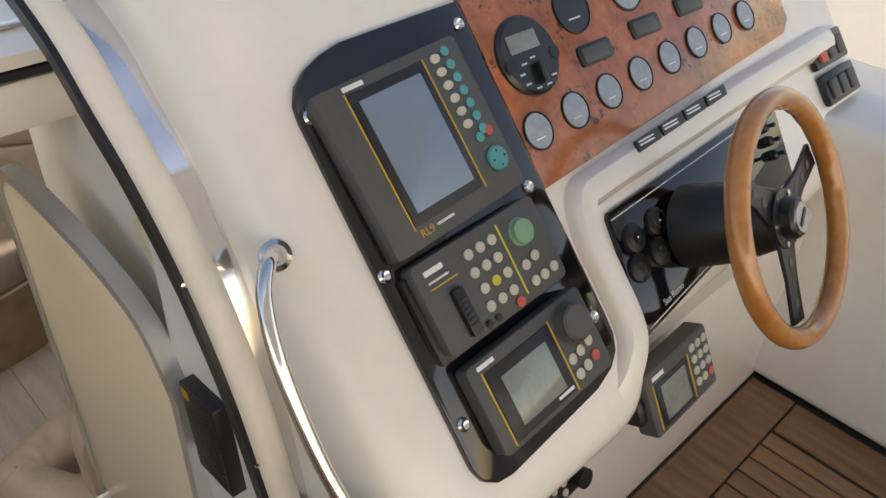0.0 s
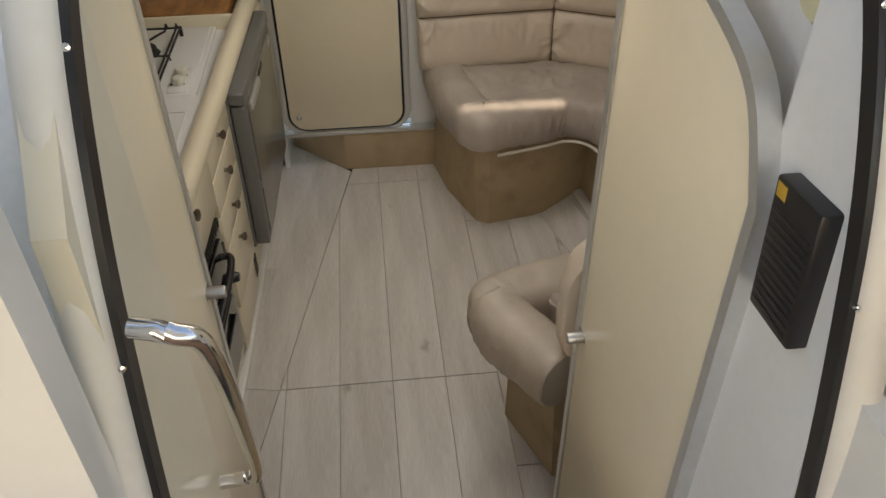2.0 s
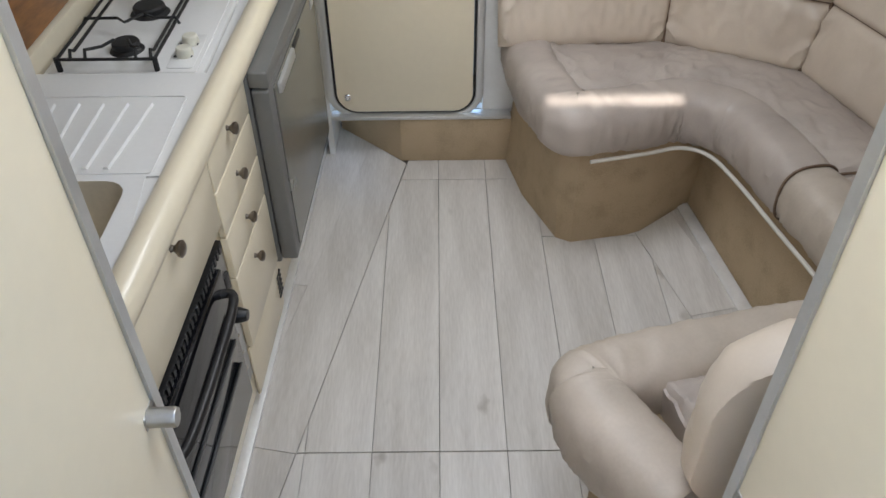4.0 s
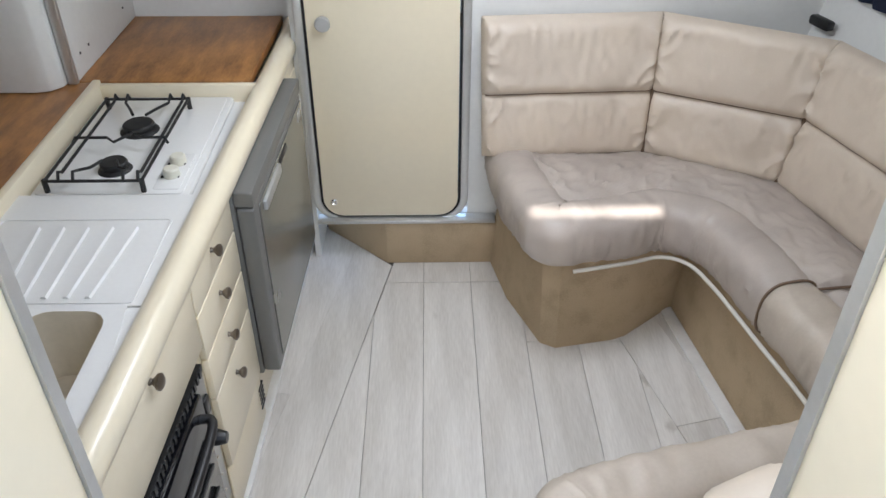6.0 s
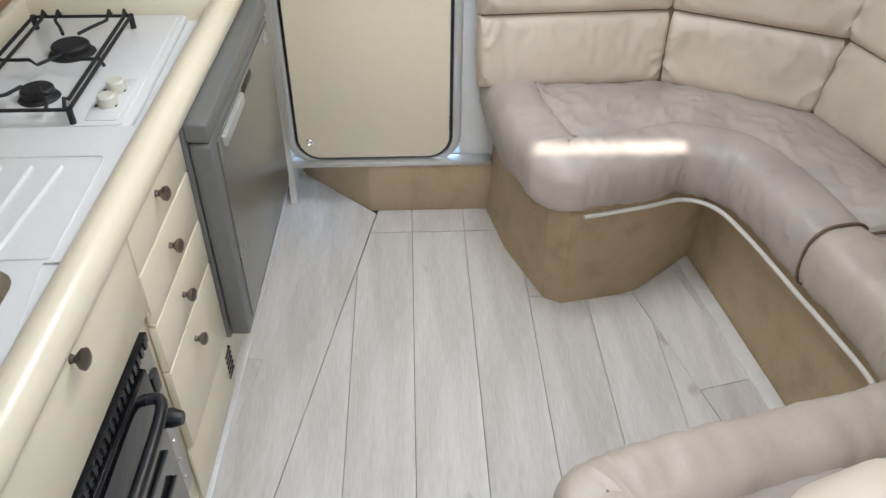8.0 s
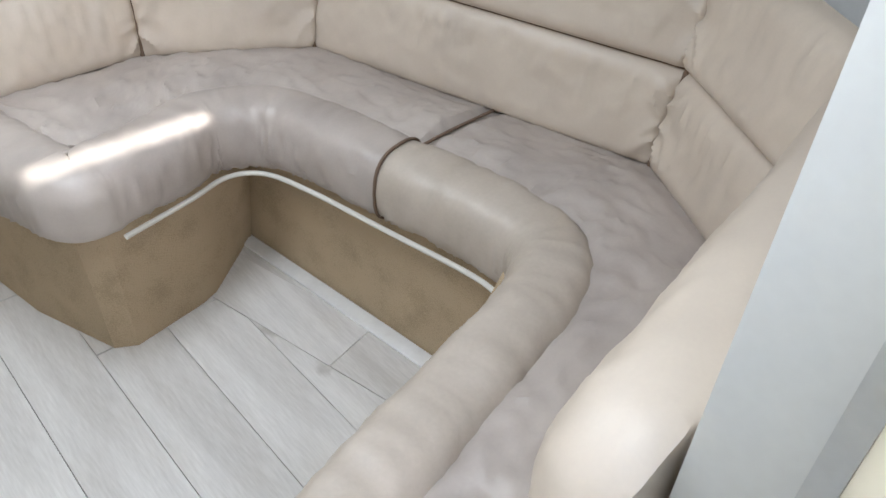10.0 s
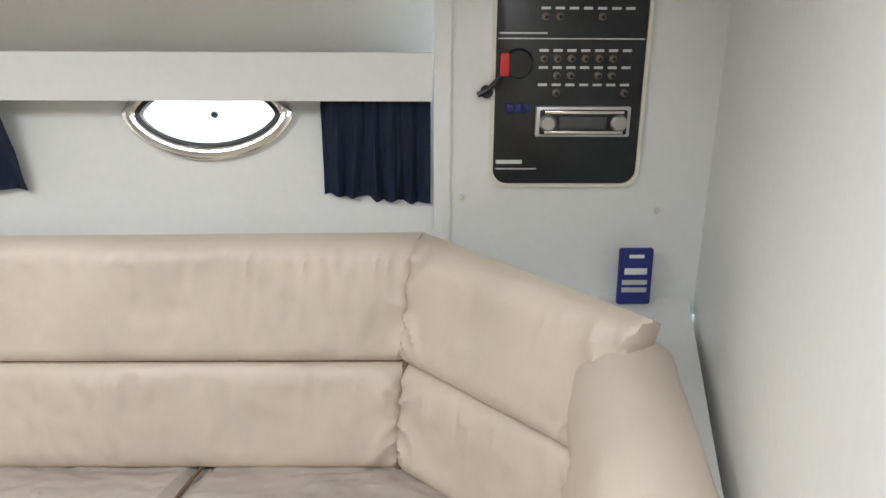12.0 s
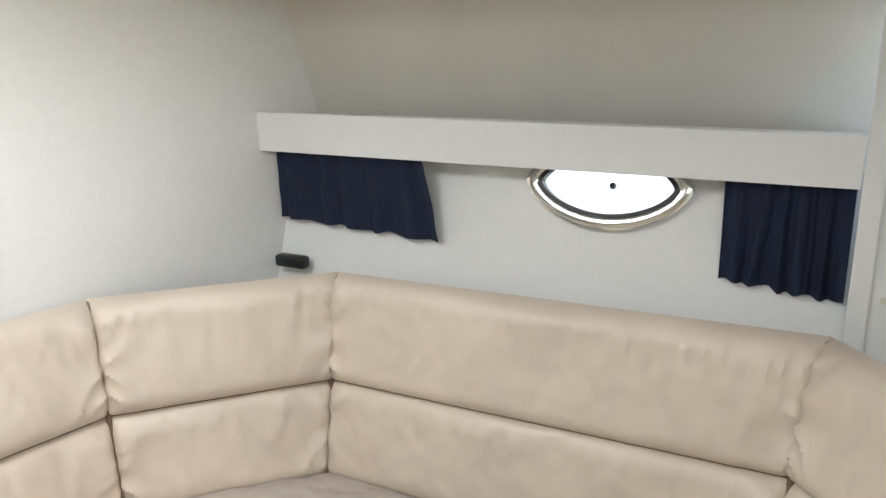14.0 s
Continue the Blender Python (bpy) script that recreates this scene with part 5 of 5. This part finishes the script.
def plotter():
    r = root("chart_plotter", "grey keypad unit with round green button", "keypad", m=seated(0.1519, 0.2925, 2.9, 0.955, 0.1715, 0.297))
    hrect("case", 0.04, 0.226, 0.303, 0.368, 0.0, 0.030, GREY_PLASTIC, r, 0.01, 0.006)
    hrect("tray", 0.03, 0.238, 0.305, 0.375, 0.0, 0.012, BLACK, r, 0.006, 0.002)
    hrect("gold_line", 0.210, 0.238, 0.2135, 0.355, 0.030, 0.0312, BTN_YELLOW, r, 0.001, 0)
    hdisc("green_button", 0.251, 0.268, [(0.025, 0.029), (0.0205, 0.031), (0.0195, 0.040), (0.016, 0.042), (0, 0.042)], BTN_GREEN, r, 24)
    for i in range(4):
        for j in range(3):
            button(r, 0.142 + j * 0.0255 - 0.004 * (i % 2), 0.254 + i * 0.0275, 0.030, BTN_YELLOW if (i, j) == (2, 1) else BTN)
    button(r, 0.192, 0.358, 0.0302, BTN_RED)
    for u, v in ((0.232, 0.316), (0.256, 0.311), (0.236, 0.345), (0.258, 0.345), (0.282, 0.343)):
        button(r, u, v, 0.030, BTN)
    for u in (0.122, 0.142):
        button(r, u, 0.358, 0.0302, BLACK, 0.007, 0.007)
    hrect("card_slot", 0.083, 0.284, 0.103, 0.358, 0.026, 0.040, BLACK, r, 0.003, 0.002)
    for i in range(6):
        hrect("slot_rib", 0.086, 0.30 + i * 0.008, 0.10, 0.303 + i * 0.008, 0.039, 0.042, BLACK, r, 0.001, 0)
    hrect("maker_mark", 0.058, 0.241, 0.094, 0.249, 0.030, 0.0306, WHITE_INK, r, 0.001, 0)
    hrect("print_bar", 0.058, 0.258, 0.098, 0.261, 0.030, 0.0306, ALU, r, 0.001, 0)
    hrect("print_bar", 0.058, 0.268, 0.112, 0.270, 0.030, 0.0306, GOLD, r, 0.001, 0)


def pilot():
    r = root("autopilot_display", "grey autopilot unit with green-grey screen and rotary knob", "display", m=seated(0.1664, 0.4508, 3.1, 0.93, 0.183, 0.458))
    hrect("case", 0.048, 0.384, 0.318, 0.532, 0.0, 0.030, GREY_PLASTIC, r, 0.01, 0.006)
    hrect("bezel", 0.075, 0.405, 0.222, 0.523, 0.030, 0.032, BLACK, r, 0.003, 0.0005)
    hrect("screen", 0.099, 0.424, 0.204, 0.508, 0.032, 0.0334, SCREEN_DIM, r, 0.002, 0.0004)
    for u in (0.070, 0.2245):
        hrect("gold_line", u, 0.402, u + 0.003, 0.526, 0.030, 0.0315, GOLD, r, 0.001, 0)
    hdisc("dial", 0.268, 0.427, [(0.035, 0.028), (0.033, 0.034), (0.031, 0.050), (0.027, 0.054), (0, 0.0545)], GREY_PLASTIC, r, 28)
    for u, v, mt in ((0.240, 0.478, BTN), (0.263, 0.475, BTN), (0.287, 0.470, BTN), (0.242, 0.506, BTN), (0.264, 0.503, BTN), (0.288, 0.498, BTN_RED)):
        button(r, u, v, 0.030, mt, 0.0095, 0.0095)
    hrect("maker_mark", 0.068, 0.391, 0.104, 0.398, 0.030, 0.0306, WHITE_INK, r, 0.001, 0)
    hrect("print_bar", 0.18, 0.512, 0.218, 0.517, 0.032, 0.0326, ALU, r, 0.001, 0)


radar(), plotter(), pilot()

dash = root("gauge_panel", "burl veneer dash panel with rows of gauges", "dash panel")
hp("veneer", [(0.3225, -0.16), (1.20, -0.16), (1.225, -0.13), (1.215, 0.15), (1.18, 0.176), (0.3375, 0.228)], -0.02, -0.003, BURL, dash, 0.002)


def gauge(u, v, r, face, parent):
    hdisc("gauge_rim", u, v, [(r + 0.001, -0.006), (r + 0.001, 0.0005), (r - 0.001, 0.0015), (r * 0.96, -0.001), (0, -0.001)], BLACK, parent, 24)
    hdisc("gauge_face", u, v, [(r * 0.93, -0.002), (r * 0.93, -0.0002), (0, 0.0004)], face, parent, 24)
    q = HM @ pose(u, -v, 0.0006)
    box("needle", (-r * 0.45, -r * 0.42, 0), (r * 0.25, -r * 0.36, 0.0006), WHITE_INK, parent, 0, q)


for i in range(8):
    gauge(0.372 + i * 0.0975, 0.141 - i * 0.005, 0.031, GAUGE, dash)
for i in range(4):
    gauge(0.557 + i * 0.155, -0.022 - i * 0.005, 0.043, GAUGE if i % 2 else PANEL_BLACK, dash)
for u, v in ((0.572, 0.060), (0.728, 0.050), (0.88, 0.042)):
    hrect("warning_window", u - 0.045, v - 0.018, u + 0.045, v + 0.018, -0.004, 0.001, BLACK, dash, 0.008)
    hrect("warning_glass", u - 0.036, v - 0.012, u + 0.032, v + 0.013, 0.001, 0.002, GREY_PLASTIC, dash, 0.004)
hdisc("depth_sounder", 0.414, 0.025, [(0.066, -0.004), (0.066, 0.003), (0.06, 0.008), (0, 0.008)], PANEL_BLACK, dash, 32)
hrect("sounder_screen", 0.372, -0.012, 0.44, 0.018, 0.008, 0.010, SCREEN_DIM, dash, 0.002)
hrect("sounder_switch", 0.410, 0.040, 0.420, 0.075, 0.008, 0.020, BLACK, dash, 0.003)
for k in range(7):
    a = radians(30 + k * 40)
    hrect("print_bar", 0.415 + 0.036 * math.cos(a) - 0.006, 0.056 + 0.025 * math.sin(a) - 0.0015, 0.415 + 0.036 * math.cos(a) + 0.006, 0.056 + 0.025 * math.sin(a) + 0.0015, 0.008, 0.0085, ALU, dash, 0.001, 0)
for u in (0.362, 0.466):
    hdisc("sounder_button", u, 0.035, [(0.011, 0.004), (0.011, 0.0095), (0, 0.0095)], BLACK, dash, 14)
for i in range(4):
    u = 0.555 + i * 0.078
    hp("label_plate", [(u, 0.226 - i * 0.004), (u + 0.07, 0.222 - i * 0.004), (u + 0.07, 0.243 - i * 0.004), (u, 0.247 - i * 0.004)], 0.012, 0.0195, PANEL_BLACK, helm, 0)
    for j in range(2):
        hrect("print_bar", u + 0.006, 0.229 - i * 0.004 + j * 0.006, u + 0.05, 0.232 - i * 0.004 + j * 0.006, 0.0195, 0.020, WHITE_INK, helm, 0.001, 0)

ign = root("ignition_panel", "gloss black ignition panel with fine white border", "panel")
hp("plate", [(0.441, 0.322), (0.449, 0.313), (1.04, 0.287), (1.01, 0.457), (0.425, 0.530)], -0.016, -0.004, GLOSS_BLACK, ign, 0.002)
hp("line", [(0.447, 0.326), (1.03, 0.300), (1.03, 0.302), (0.447, 0.328)], -0.004, -0.0034, WHITE_INK, ign, 0)
hp("line", [(0.433, 0.520), (1.0, 0.450), (1.0, 0.452), (0.433, 0.522)], -0.004, -0.0034, WHITE_INK, ign, 0)
writing("lettering", "San Remo", 0.016, WHITE_INK, ign, HM @ pose(0.49, -0.505, -0.0034, 0, 0, 6))
for u, v, key in ((0.480, 0.373, 1), (0.548, 0.369, 1), (0.464, 0.422, 0), (0.529, 0.418, 0)):
    hdisc("switch_ring", u, v, [(0.026, -0.006), (0.025, 0.002), (0.018, 0.005), (0, 0.005)], BLACK, ign)
    if key:
        hdisc("key_lock", u, v, [(0.012, 0.004), (0.012, 0.008), (0.002, 0.008), (0, 0.006)], STEEL, ign)
    else:
        for a in range(6):
            hdisc("buzzer_hole", u + 0.008 * math.cos(a), v + 0.008 * math.sin(a), [(0.002, 0.005), (0.002, 0.006), (0, 0.006)], GREY_PLASTIC, ign, 6)
for i in range(3):
    hdisc("toggle", 0.965, 0.33 + i * 0.03, [(0.012, -0.004), (0.010, 0.006), (0.004, 0.01), (0.005, 0.024), (0, 0.026)], BLACK, ign, 12)


def steering_wheel():
    w = root("steering_wheel", "varnished wooden sports wheel with black spokes", "steering wheel", m=HM @ pose(0.638, -0.438, 0.185, 9, 6, 0))
    R = 0.195
    v, f, n, c = [], [], 96, 14
    for i in range(n):
        a = 6.2832 * i / n
        grip = 0.0018 * math.sin(a * 26) if math.cos(a - 0.5) > 0.25 else 0
        for j in range(c):
            b = 6.2832 * j / c
            rr = 0.0185 + (grip if math.cos(b) < 0 else 0)
            v.append(((R + rr * math.cos(b)) * math.cos(a), (R + rr * math.cos(b)) * math.sin(a), 0.019 * math.sin(b)))
    for i in range(n):
        for j in range(c):
            f.append((i * c + j, (i + 1) % n * c + j, (i + 1) % n * c + (j + 1) % c, i * c + (j + 1) % c))
    mesh("rim", v, f, VARNISH, w)
    for a in (20, 140, 262):
        mm = pose(0, 0, 0, 0, 0, a)
        outl = [(0.03, -0.032), (0.10, -0.02), (0.178, -0.022), (0.178, 0.022), (0.10, 0.02), (0.03, 0.032)]
        prism("spoke", outl, -0.022, -0.014, BLACK, w, 0.002, mm)
        for r0 in (0.075, 0.11, 0.145):
            lathe("spoke_hole", [(0.0085, -0.0142), (0.0085, -0.0132), (0, -0.0132)], GREY_PLASTIC, w, mm @ pose(r0, 0, 0), 14)
    lathe("hub", [(0.05, -0.024), (0.05, -0.010), (0.036, -0.008), (0.034, 0.008), (0.03, 0.012), (0, 0.012)], BLACK, w, k=28)
    lathe("emblem", [(0.026, 0.011), (0.025, 0.016), (0, 0.0165)], BRUSHED, w)
    box("emblem_bar", (-0.018, -0.004, 0.0164), (0.018, 0.004, 0.018), PANEL_BLACK, w, 0.001, pose(0, 0, 0, 0, 0, 35))
    for i in range(6):
        a = 6.2832 * i / 6
        lathe("hub_screw", [(0.005, -0.01), (0.005, -0.006), (0, -0.006)], STEEL, w, pose(0.043 * math.cos(a), 0.043 * math.sin(a), 0), 8)
    lathe("column", [(0.075, -0.185), (0.072, -0.12), (0.06, -0.06), (0.05, -0.024), (0, -0.024)], BLACK, w, k=28)
    return w


steering_wheel()


def lower_display():
    r = root("log_display", "grey instrument display bracketed under the dash", "display")
    m = HM @ pose(0.49, -0.645, -0.045, 12, 0, 2)
    prism("case", rounded(-0.10, -0.062, 0.10, 0.062, 0.008), -0.03, 0.012, GREY_PLASTIC, r, 0.006, m)
    prism("bezel", rounded(-0.078, -0.05, 0.022, 0.035, 0.002), 0.012, 0.0135, BLACK, r, 0.0004, m)
    prism("screen", rounded(-0.065, -0.042, 0.012, 0.026, 0.002), 0.0135, 0.015, SCREEN_DIM, r, 0.0004, m)
    for x in (-0.084, 0.026):
        box("gold_line", (x, -0.052, 0.012), (x + 0.003, 0.037, 0.0132), GOLD, r, 0, m)
    for i in range(4):
        for j in range(3):
            mt = BTN if (i, j) != (3, 2) else BTN_RED
            lathe("button", [(0.0085, 0.0115), (0.008, 0.0145), (0, 0.015)], mt, r, m @ pose(0.044 + j * 0.02, 0.040 - i * 0.023, 0), 12)
    box("bracket", (-0.12, -0.03, -0.10), (-0.095, 0.02, 0.0), BLACK, r, 0.008, m)
    box("maker_mark", (-0.08, 0.042, 0.012), (-0.045, 0.05, 0.0126), WHITE_INK, r, 0, m)


lower_display()


def vhf():
    r = root("vhf_radio", "black marine radio slung under the console", "radio")
    m = HM @ pose(0.17, -0.70, -0.12, 20, 0, 2)
    box("case", (-0.10, -0.03, -0.12), (0.10, 0.035, 0.0), BLACK, r, 0.006, m)
    for i in range(3):
        for j in range(2):
            lathe("button", [(0.007, 0), (0.006, 0.003), (0, 0.003)], BTN, r, m @ pose(0.0 + i * 0.025, -0.012 + j * 0.02, 0), 10)
    lathe("dial", [(0.018, 0), (0.018, 0.02), (0, 0.021)], BLACK, r, m @ pose(0.085, 0.0, 0))
    box("window", (-0.08, -0.012, 0), (-0.03, 0.02, 0.002), SCREEN_DIM, r, 0, m)


vhf()

# starboard coaming with trim switches
tagged(prism("coaming", [(2.02, -4.6), (2.45, -4.6), (2.45, -2.2), (2.02, -2.2)], SOLE, 1.62, GELCOAT, None, 0.04, None, 4), "white moulded cockpit side coaming", "coaming", kind="structure")
sw = root("trim_switches", "black rocker switch cluster on the console", "switch")
swm = HM @ pose(1.345, -0.275, 0.0)
for i in range(2):
    box("plate", (-0.10, -0.012 - i * 0.085, -0.012), (0.06, 0.06 - i * 0.085, 0.006), PANEL_BLACK, sw, 0.006, swm)
    for j in range(3):
        box("rocker", (-0.085 + j * 0.045, 0.0 - i * 0.085, 0.006), (-0.052 + j * 0.045, 0.045 - i * 0.085, 0.014), BTN_RED if j == 0 and i == 0 else GREY_PLASTIC, sw, 0.003, swm)
hdisc("compass_rim", 1.30, 0.46, [(0.05, -0.012), (0.05, 0.012), (0.04, 0.018), (0, 0.016)], BLACK, tagged(new("round_gauge"), "round black gauge with grey glass face", "gauge"), 24)

# unseen cover added to shade the cockpit, open at the sides
def sun_cover():
    v, f = [], []

    def slab(x0, y0, x1, y1):
        k = len(v)
        v.extend([(x, y, z) for x in (x0, x1) for y in (y0, y1) for z in (3.10, 3.13)])
        f.extend([tuple(k + i for i in q) for q in ((0, 1, 3, 2), (4, 6, 7, 5), (0, 4, 5, 1), (2, 3, 7, 6), (0, 2, 6, 4), (1, 5, 7, 3))])
    # The gap is cut to throw the strip of sun on the settee.
    slab(-2.8, -7.0, -0.56, -3.30), slab(-0.14, -7.0, 2.6, -3.30)
    slab(-0.56, -7.0, -0.14, -3.945), slab(-0.56, -3.865, -0.14, -3.30)
    return tagged(mesh("sun_cover", v, f, COVER_CLOTH, smooth=False), "unseen pale cover added to shade the cockpit, with a narrow gap for sun", kind="structure")


sun_cover()
for x in (-1.64, 2.48):
    for y in (-4.95, -3.4):
        tagged(tube("sun_cover_post", [(x, y, SOLE - 0.05), (x, y, 3.105)], 0.02, STEEL, up=(0, 1, 0), steps=2), "stainless post added under the unseen sun cover", "post", kind="structure")
wall("wall_cockpit_aft", (2.5, -5.0), (-1.7, -5.0), SOLE - 0.1, 1.45, GELCOAT, -0.05)
wall("wall_cockpit_port", (-1.62, -5.0), (-1.62, -2.5), SOLE - 0.1, 1.45, GELCOAT, -0.05)

# companionway steps and cockpit floor
for i, (y0, z) in enumerate(((-2.56, 0.57), (-2.32, 0.28))):
    tagged(box("step", (-0.10, y0, 0.0), (0.62, y0 + 0.24, z), CARPET, bevel=0.01), "beige carpeted companionway step", "step", "companionway steps", kind="structure")
cockpit = tagged(box("cockpit_floor", (-1.7, -5.0, SOLE - 0.08), (2.5, -2.552, SOLE - 0.006), CAULK, bevel=0), "teak laid cockpit floor with black caulking", kind="structure")
water = tagged(box("water", (-400, -400, -1.2), (400, 400, -1.0), material("water", (0.03, 0.06, 0.07), 0.15, var=0.3, scale=0.3, fine=4, bump=0.3), bevel=0), "calm grey water", kind="structure")


tagged(prism("neighbouring_hull", [(5.0, -2.6), (5.6, -2.6), (5.6, 3.0), (4.6, 3.0)], -1.0, 2.6, CABIN_WHITE, None, 0.1), "white hull of a boat moored alongside", "boat hull")


# ---- floor planks ----
def plank(name, poly, z0, z1, mat, parent, gap=0.0007):
    if len(poly) < 3:
        return
    cx, cy = sum(p[0] for p in poly) / len(poly), sum(p[1] for p in poly) / len(poly)
    size = max(max(abs(p[0] - cx), abs(p[1] - cy)) for p in poly)
    if size < 0.02:
        return
    area = abs(sum(poly[i - 1][0] * p[1] - p[0] * poly[i - 1][1] for i, p in enumerate(poly))) / 2
    if area < 4e-4:
        return
    shr = []
    for x, y in poly:
        d = math.hypot(x - cx, y - cy)
        shr.append((x - cx - math.copysign(min(gap, abs(x - cx)), x - cx), y - cy - math.copysign(min(gap, abs(y - cy)), y - cy)))
    prism(name, shr, z0, z1, mat, parent, 0.0008, pose(cx, cy, 0), 1)


LDIV, LN = (0.0, 0.0), Vector((1.217, -0.235)).normalized()       # divides centre boards from those by the galley
RDIR = Vector((0.14, -0.585)).normalized()
RDIV, RN = (0.832, -0.322), Vector((RDIR.y, -RDIR.x))
ROOM = [(-0.36, -2.05), (1.25, -2.05), (1.25, 0.13), (0.0, 0.13), (-0.30, 0.385), (-0.36, 0.385)]
for i in range(-2, 8):
    for y0, y1 in ((-2.05, -1.215), (-1.215, 0.0), (0.0, 0.13)) if i < 3 else ((-2.05, -1.6), (-1.6, -0.34), (-0.34, 0.13)):
        x0, x1 = -0.033 + i * 0.179, 0.146 + i * 0.179
        q = [(x0, y0 + 0.001), (x1, y0 + 0.001), (x1, y1 - 0.001), (x0, y1 - 0.001)]
        q = clip(clip(q, (LDIV[0] + 0.002, 0), (LN.x, LN.y)), (RDIV[0] - 0.002, RDIV[1]), (RN.x, RN.y))
        plank("plank", q, -0.010, 0.0, PLANK, floor)
LD = Vector((-0.235, -1.217)).normalized()
for i in range(3):
    for s0, s1 in ((-0.5, 0.62), (0.62, 2.2)) if i % 2 else ((-0.5, 1.24), (1.24, 2.2)):
        o = Vector((0, 0)) - LN * 0.168 * (i + 1)
        q = [tuple(o + LD * s0), tuple(o + LN * 0.168 + LD * s0), tuple(o + LN * 0.168 + LD * s1), tuple(o + LD * s1)]
        for p, n in (((-0.36, 0), (1, 0)), ((0, 0.13), (-0.70, -0.714)), ((0, -2.05), (0, 1))):
            q = clip(q, p, n)
        plank("plank", q, -0.010, 0.0, PLANK, floor)
for i in range(3):
    o = Vector(RDIV) - RN * 0.168 * i
    for s0, s1 in ((-0.5, 0.42), (0.42, 1.8)):
        q = [tuple(o + RDIR * s0), tuple(o - RN * 0.168 + RDIR * s0), tuple(o - RN * 0.168 + RDIR * s1), tuple(o + RDIR * s1)]
        q = clip(clip(q, (1.30, 0), (-1, 0)), (0, -2.05), (0, 1))
        plank("plank", q, -0.010, 0.0, PLANK, floor)

# teak boards
for i in range(16):
    x = 0.95 + i * 0.058
    plank("teak_board", [(x, -3.6), (x + 0.053, -3.6), (x + 0.053, -2.84), (x, -2.84)], SOLE - 0.005, SOLE, TEAK, cockpit)
plank("teak_board", [(0.66, -2.835), (2.02, -2.835), (2.02, -2.71), (0.66, -2.71)], SOLE - 0.005, SOLE, TEAK, cockpit)
plank("teak_board", [(1.885, -3.6), (2.018, -3.6), (2.018, -2.84), (1.885, -2.84)], SOLE - 0.005, SOLE, TEAK, cockpit)
for i in range(14):
    x = -1.6 + i * 0.18
    plank("teak_board", [(x, -4.95), (x + 0.175, -4.95), (x + 0.175, -3.61 if x > 0.7 else -2.6), (x, -3.61 if x > 0.7 else -2.6)], SOLE - 0.005, SOLE, TEAK, cockpit)
